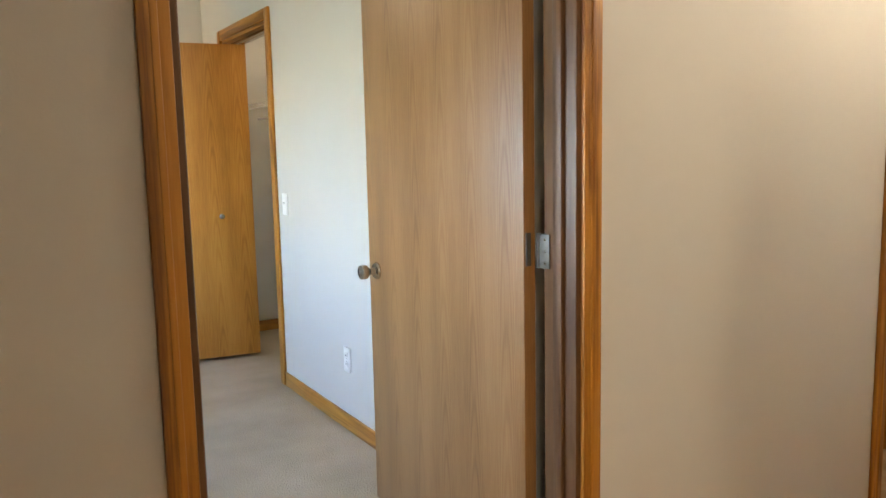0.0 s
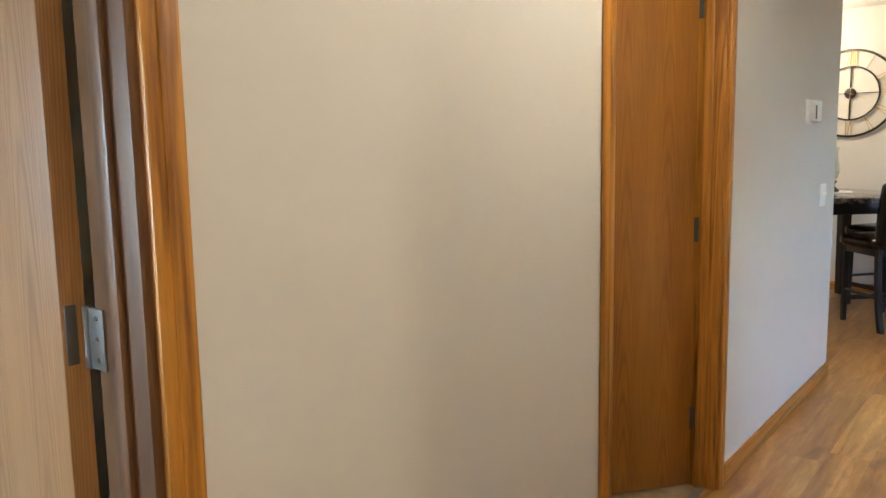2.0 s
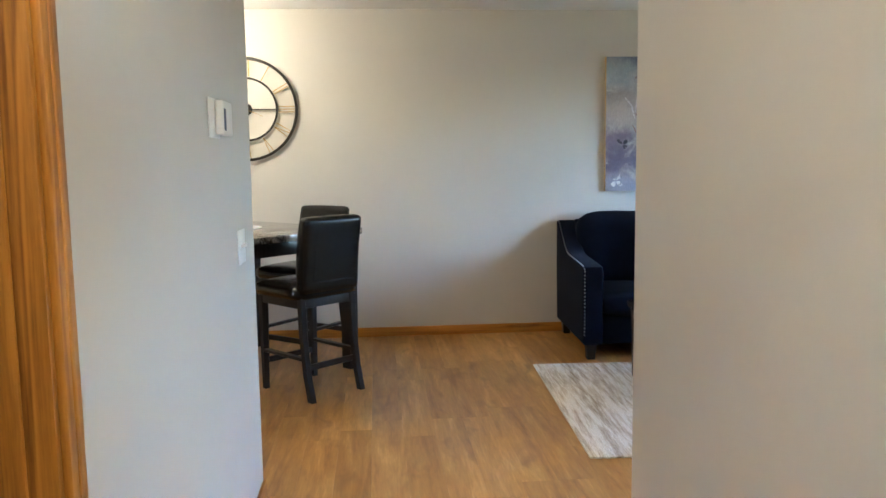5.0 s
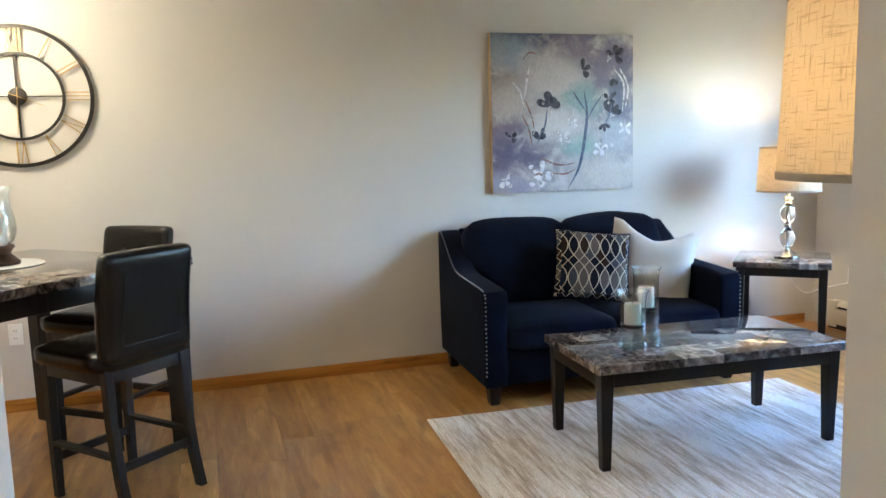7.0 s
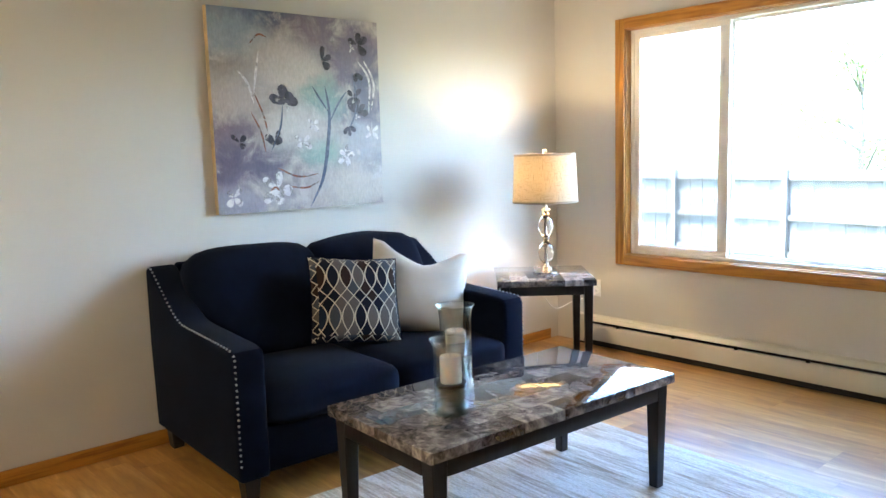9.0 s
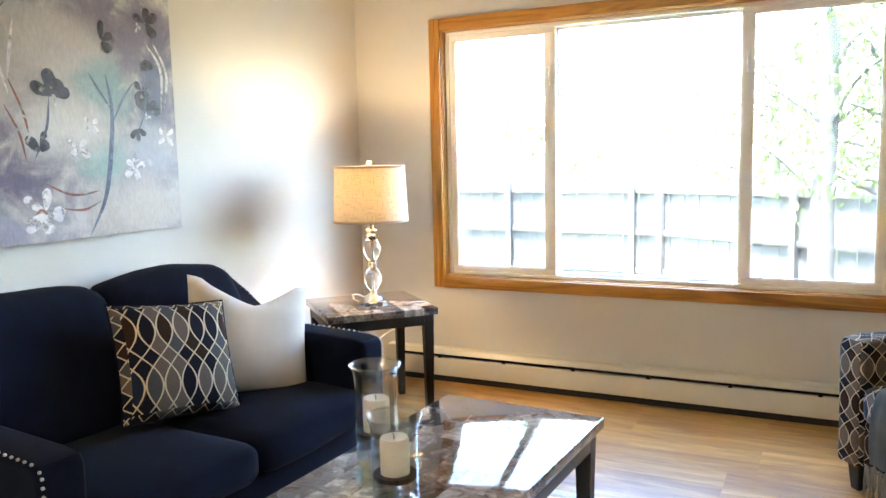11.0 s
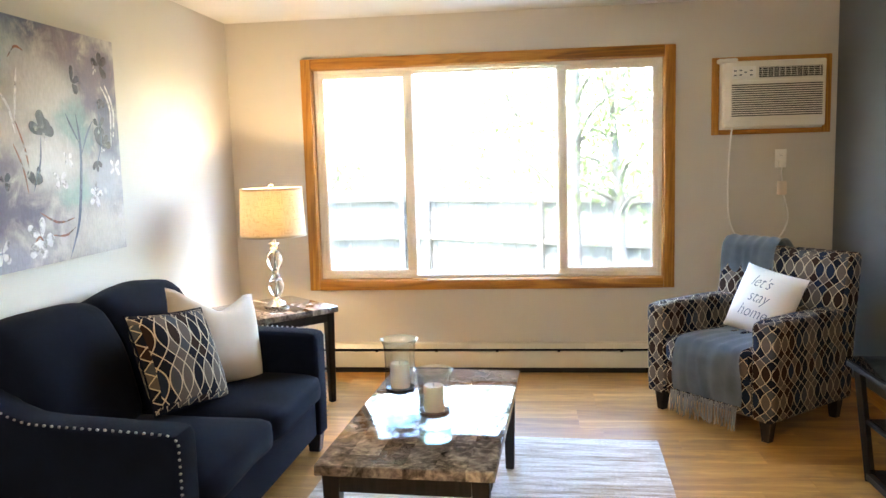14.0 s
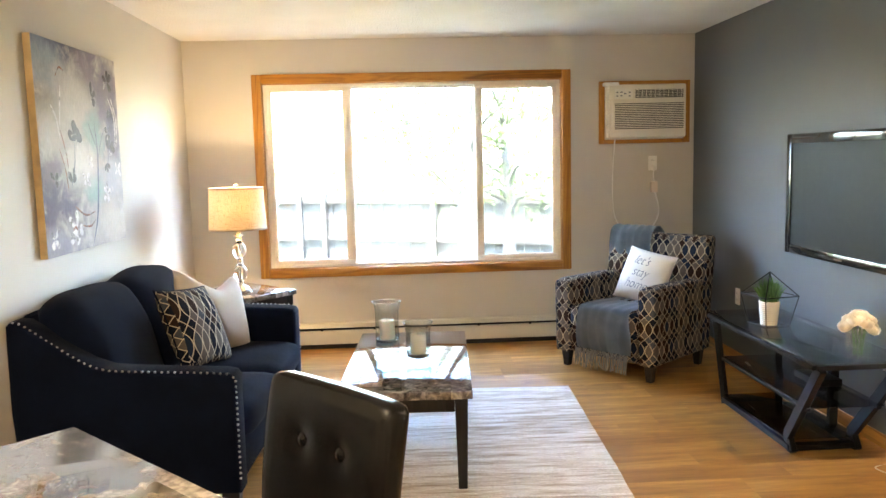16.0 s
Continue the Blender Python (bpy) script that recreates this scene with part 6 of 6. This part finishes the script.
part("carcass", box(-0.75, 0.25, -0.44, 0, 0.08, 0.745, 0.004), DRESSER, dr)
part("top", box(-0.77, 0.27, -0.46, 0, 0.745, 0.775, 0.005), plain("grey_top", (0.16, 0.14, 0.13), 0.35), dr)
for k in range(3):
    z = 0.12 + k * 0.205
    for a, b in ((-0.72, -0.26), (-0.24, 0.22)):
        d = part("drawer", box(a, b, -0.458, -0.440, z, z + 0.185, 0.006), DRESSER, dr)
        part("handle", tube([((a + b) / 2 - 0.05, -0.475, z + 0.1), ((a + b) / 2 + 0.05, -0.475, z + 0.1)], 0.006, 8), NICKEL, d)
for x in (-0.72, 0.21):
    part("foot", box(x, x + 0.05, -0.44, -0.02, 0, 0.08), DRESSER, dr)
bl = thing("bedroom_lamp", "bedside lamp with a glowing cream shade on the dresser", "lamp", pose(1.13, 5.70, 0.784))
part("base", lathe([(0, 0), (0.06, 0), (0.05, 0.02), (0.02, 0.05), (0.03, 0.12), (0.012, 0.22), (0, 0.22)], 28), CERAMIC, bl)
part("shade", lathe([(0.105, 0.22), (0.10, 0.49)], 40), SHADE, bl, "lit cream shade", 80)
ws = thing("wire_shelf", "white wire closet shelf with a hanging rail", "shelf", pose(0, 0, 0))
for k in range(8):
    part("wire", tube([(2.0 + k * 0.05, 4.425, 1.66), (2.0 + k * 0.05, BY - 0.005, 1.66)], 0.003, 6), PLASTIC, ws)
for dz in (-0.03, 0.0):
    part("front_wire", tube([(1.99, 4.425, 1.66 + dz), (1.99, BY - 0.005, 1.66 + dz)], 0.005, 6), PLASTIC, ws)
part("hanging_rail", tube([(2.05, 4.425, 1.56), (2.05, BY - 0.005, 1.56)], 0.008, 8), PLASTIC, ws)

# ---- outdoors ----
GZ = -1.0
tagged(part("ground", box(-250, 250, -260, 240, GZ - 0.3, GZ), GRASS), "mown lawn around the building", "lawn", kind="structure")


def fence(p, q, n0, h=1.85):
    g = thing("garden_fence", "weathered vertical board garden fence", "fence", None)
    p, q = Vector((*p, GZ)), Vector((*q, GZ))
    d = (q - p)
    L = d.length
    d.normalize()
    ang = math.degrees(math.atan2(d.y, d.x))
    m = Matrix.Translation(p) @ pose(0, 0, 0, 0, 0, ang)
    rf = random.Random(n0)
    k, x = 0, 0.0
    while x < L:
        hh = h + rf.uniform(-0.02, 0.02)
        dy = 0.016 * (k % 2) + rf.uniform(-0.003, 0.003)
        part("board", box(x, x + 0.136, dy - 0.010, dy + 0.010, 0.03, hh), FENCEW, g, "", 30, m)
        x += 0.143
        k += 1
    for z in (0.32, h - 0.86, h - 0.13):
        part("rail", box(0, L, -0.085, -0.014, z - 0.045, z + 0.045), RAIL_SHADED, g, "", 30, m)
    x = 0.0
    while x <= L:
        part("post", box(x - 0.045, x + 0.045, -0.141, -0.051, 0.0, h + 0.02), FENCEW, g, "", 30, m)
        x += 2.4
    return g


fence((16.0, -13.1), (8.3, -12.4), 1)
fence((8.3, -12.4), (0.5, -8.3), 2)


def tree(x, y, h, spread, seed, leaves, label, lean=0.0):
    rt = random.Random(seed)
    g = thing("tree", label, "tree", pose(x, y, GZ))
    trunk = [(0, 0, -0.1), (0.05 + lean * .3, 0.02, h * 0.22), (lean * .6, -0.04, h * 0.42), (lean, 0.03, h * 0.62), (lean * 1.2, 0, h * 0.85)]
    pts = curve(trunk, 5)
    bm = tube(pts, [0.02 + 0.13 * (1 - i / (len(pts) - 1)) * (h / 6) for i in range(len(pts))], 9)
    tips = []
    for k in range(15):
        f = rt.uniform(0.30, 0.98)
        b = Vector(pts[int(f * (len(pts) - 1))])
        a = rt.uniform(0, 6.28)
        L = spread * rt.uniform(0.5, 1.0) * (1.15 - 0.6 * f)
        e = b + Vector((math.cos(a) * L, math.sin(a) * L, L * rt.uniform(0.15, 0.7)))
        mid_ = b.lerp(e, 0.5) + Vector((rt.uniform(-.15, .15), rt.uniform(-.15, .15), 0.12))
        tube(curve([b, mid_, e], 4), [0.035 * (1 - 0.085 * i) for i in range(9)], 6, bm)
        tips += [mid_, b.lerp(e, 0.75), e, e + Vector((rt.uniform(-.4, .4), rt.uniform(-.4, .4), rt.uniform(-.3, .3)))]
    part("trunk", bm, BARK, g, "", 60)
    bm = bmesh.new()
    for k in range(leaves):
        c = rt.choice(tips) + Vector((rt.gauss(0, .28), rt.gauss(0, .28), rt.gauss(0, .22)))
        s = rt.uniform(0.03, 0.065)
        q = Euler((rt.uniform(0, 6), rt.uniform(0, 6), rt.uniform(0, 6))).to_matrix()
        bm.faces.new([bm.verts.new(c + q @ Vector(o)) for o in ((-s, 0, 0), (0, -s * .5, s * .15), (s, 0, 0), (0, s * .5, s * .15))])
    part("crown", bm, TREELEAF, g, "thin crown of small yellow-green leaves", 0)


tree(5.80, -8.4, 6.8, 1.7, 3, 1700, "slim garden tree in front of the fence")
tree(5.10, -8.3, 4.8, 1.2, 4, 1300, "thin-stemmed garden tree in front of the fence", 0.2)
tree(6.6, -13.8, 4.6, 2.2, 5, 4200, "leafy tree behind the fence")
tree(11.6, -17.0, 5.0, 2.6, 6, 4200, "tall leafy tree behind the fence")
tree(2.6, -13.6, 4.8, 2.3, 7, 4200, "broad leafy tree behind the fence")

# ---- plank floor ----
PW, PL = 0.155, 0.98
cache = {}


def plank(x0, x1, y0, y1):
    key = (round(x1 - x0, 2), round(y1 - y0, 3))
    if key not in cache:
        a, b = key[0] / 2, key[1] / 2
        bm = bmesh.new()
        g_ = 0.0003
        top = [bm.verts.new((sx * (a - g_), sy * (b - g_), 0.0)) for sx, sy in ((-1, -1), (1, -1), (1, 1), (-1, 1))]
        low_ = [bm.verts.new((sx * (a - 0.0002), sy * (b - 0.0002), -0.0010)) for sx, sy in ((-1, -1), (1, -1), (1, 1), (-1, 1))]
        bot = [bm.verts.new((v.co.x, v.co.y, -0.011)) for v in low_]
        bm.faces.new(top)
        for u, w in ((top, low_), (low_, bot)):
            for i in range(4):
                bm.faces.new([u[i], w[i], w[(i + 1) % 4], u[(i + 1) % 4]])
        cache[key] = finish(bm, "plank", FLOOR, 0)
    ob = new("plank", cache[key])
    ob.parent = sub
    ob.location = ((x0 + x1) / 2, (y0 + y1) / 2, 0)


rk = random.Random(11)
y = YS
while y < YN - 0.001:
    y1 = min(y + PW, YN) if y > YS else YS + 0.055
    yc = (y + y1) / 2
    xa = XW if yc < YB else (-1.2 if yc < YH + 0.03 else HC)
    xb = XE
    x = xa - rk.choice((0.0, 0.25, 0.49, 0.74, 0.37, 0.12))
    while x < xb:
        p, q = max(x, xa), min(x + PL, xb)
        if q - p > 0.02:
            plank(p, q, y, y1)
        x += PL
    y = y1
y = -0.5
while y < YB:
    y1 = min(y + PW, YB)
    plank(-0.60, 0.16, y, min(y1, YB - T)) if y < YB - T - 0.01 else None
    plank(0.16, 1.034, y, y1)
    y = y1
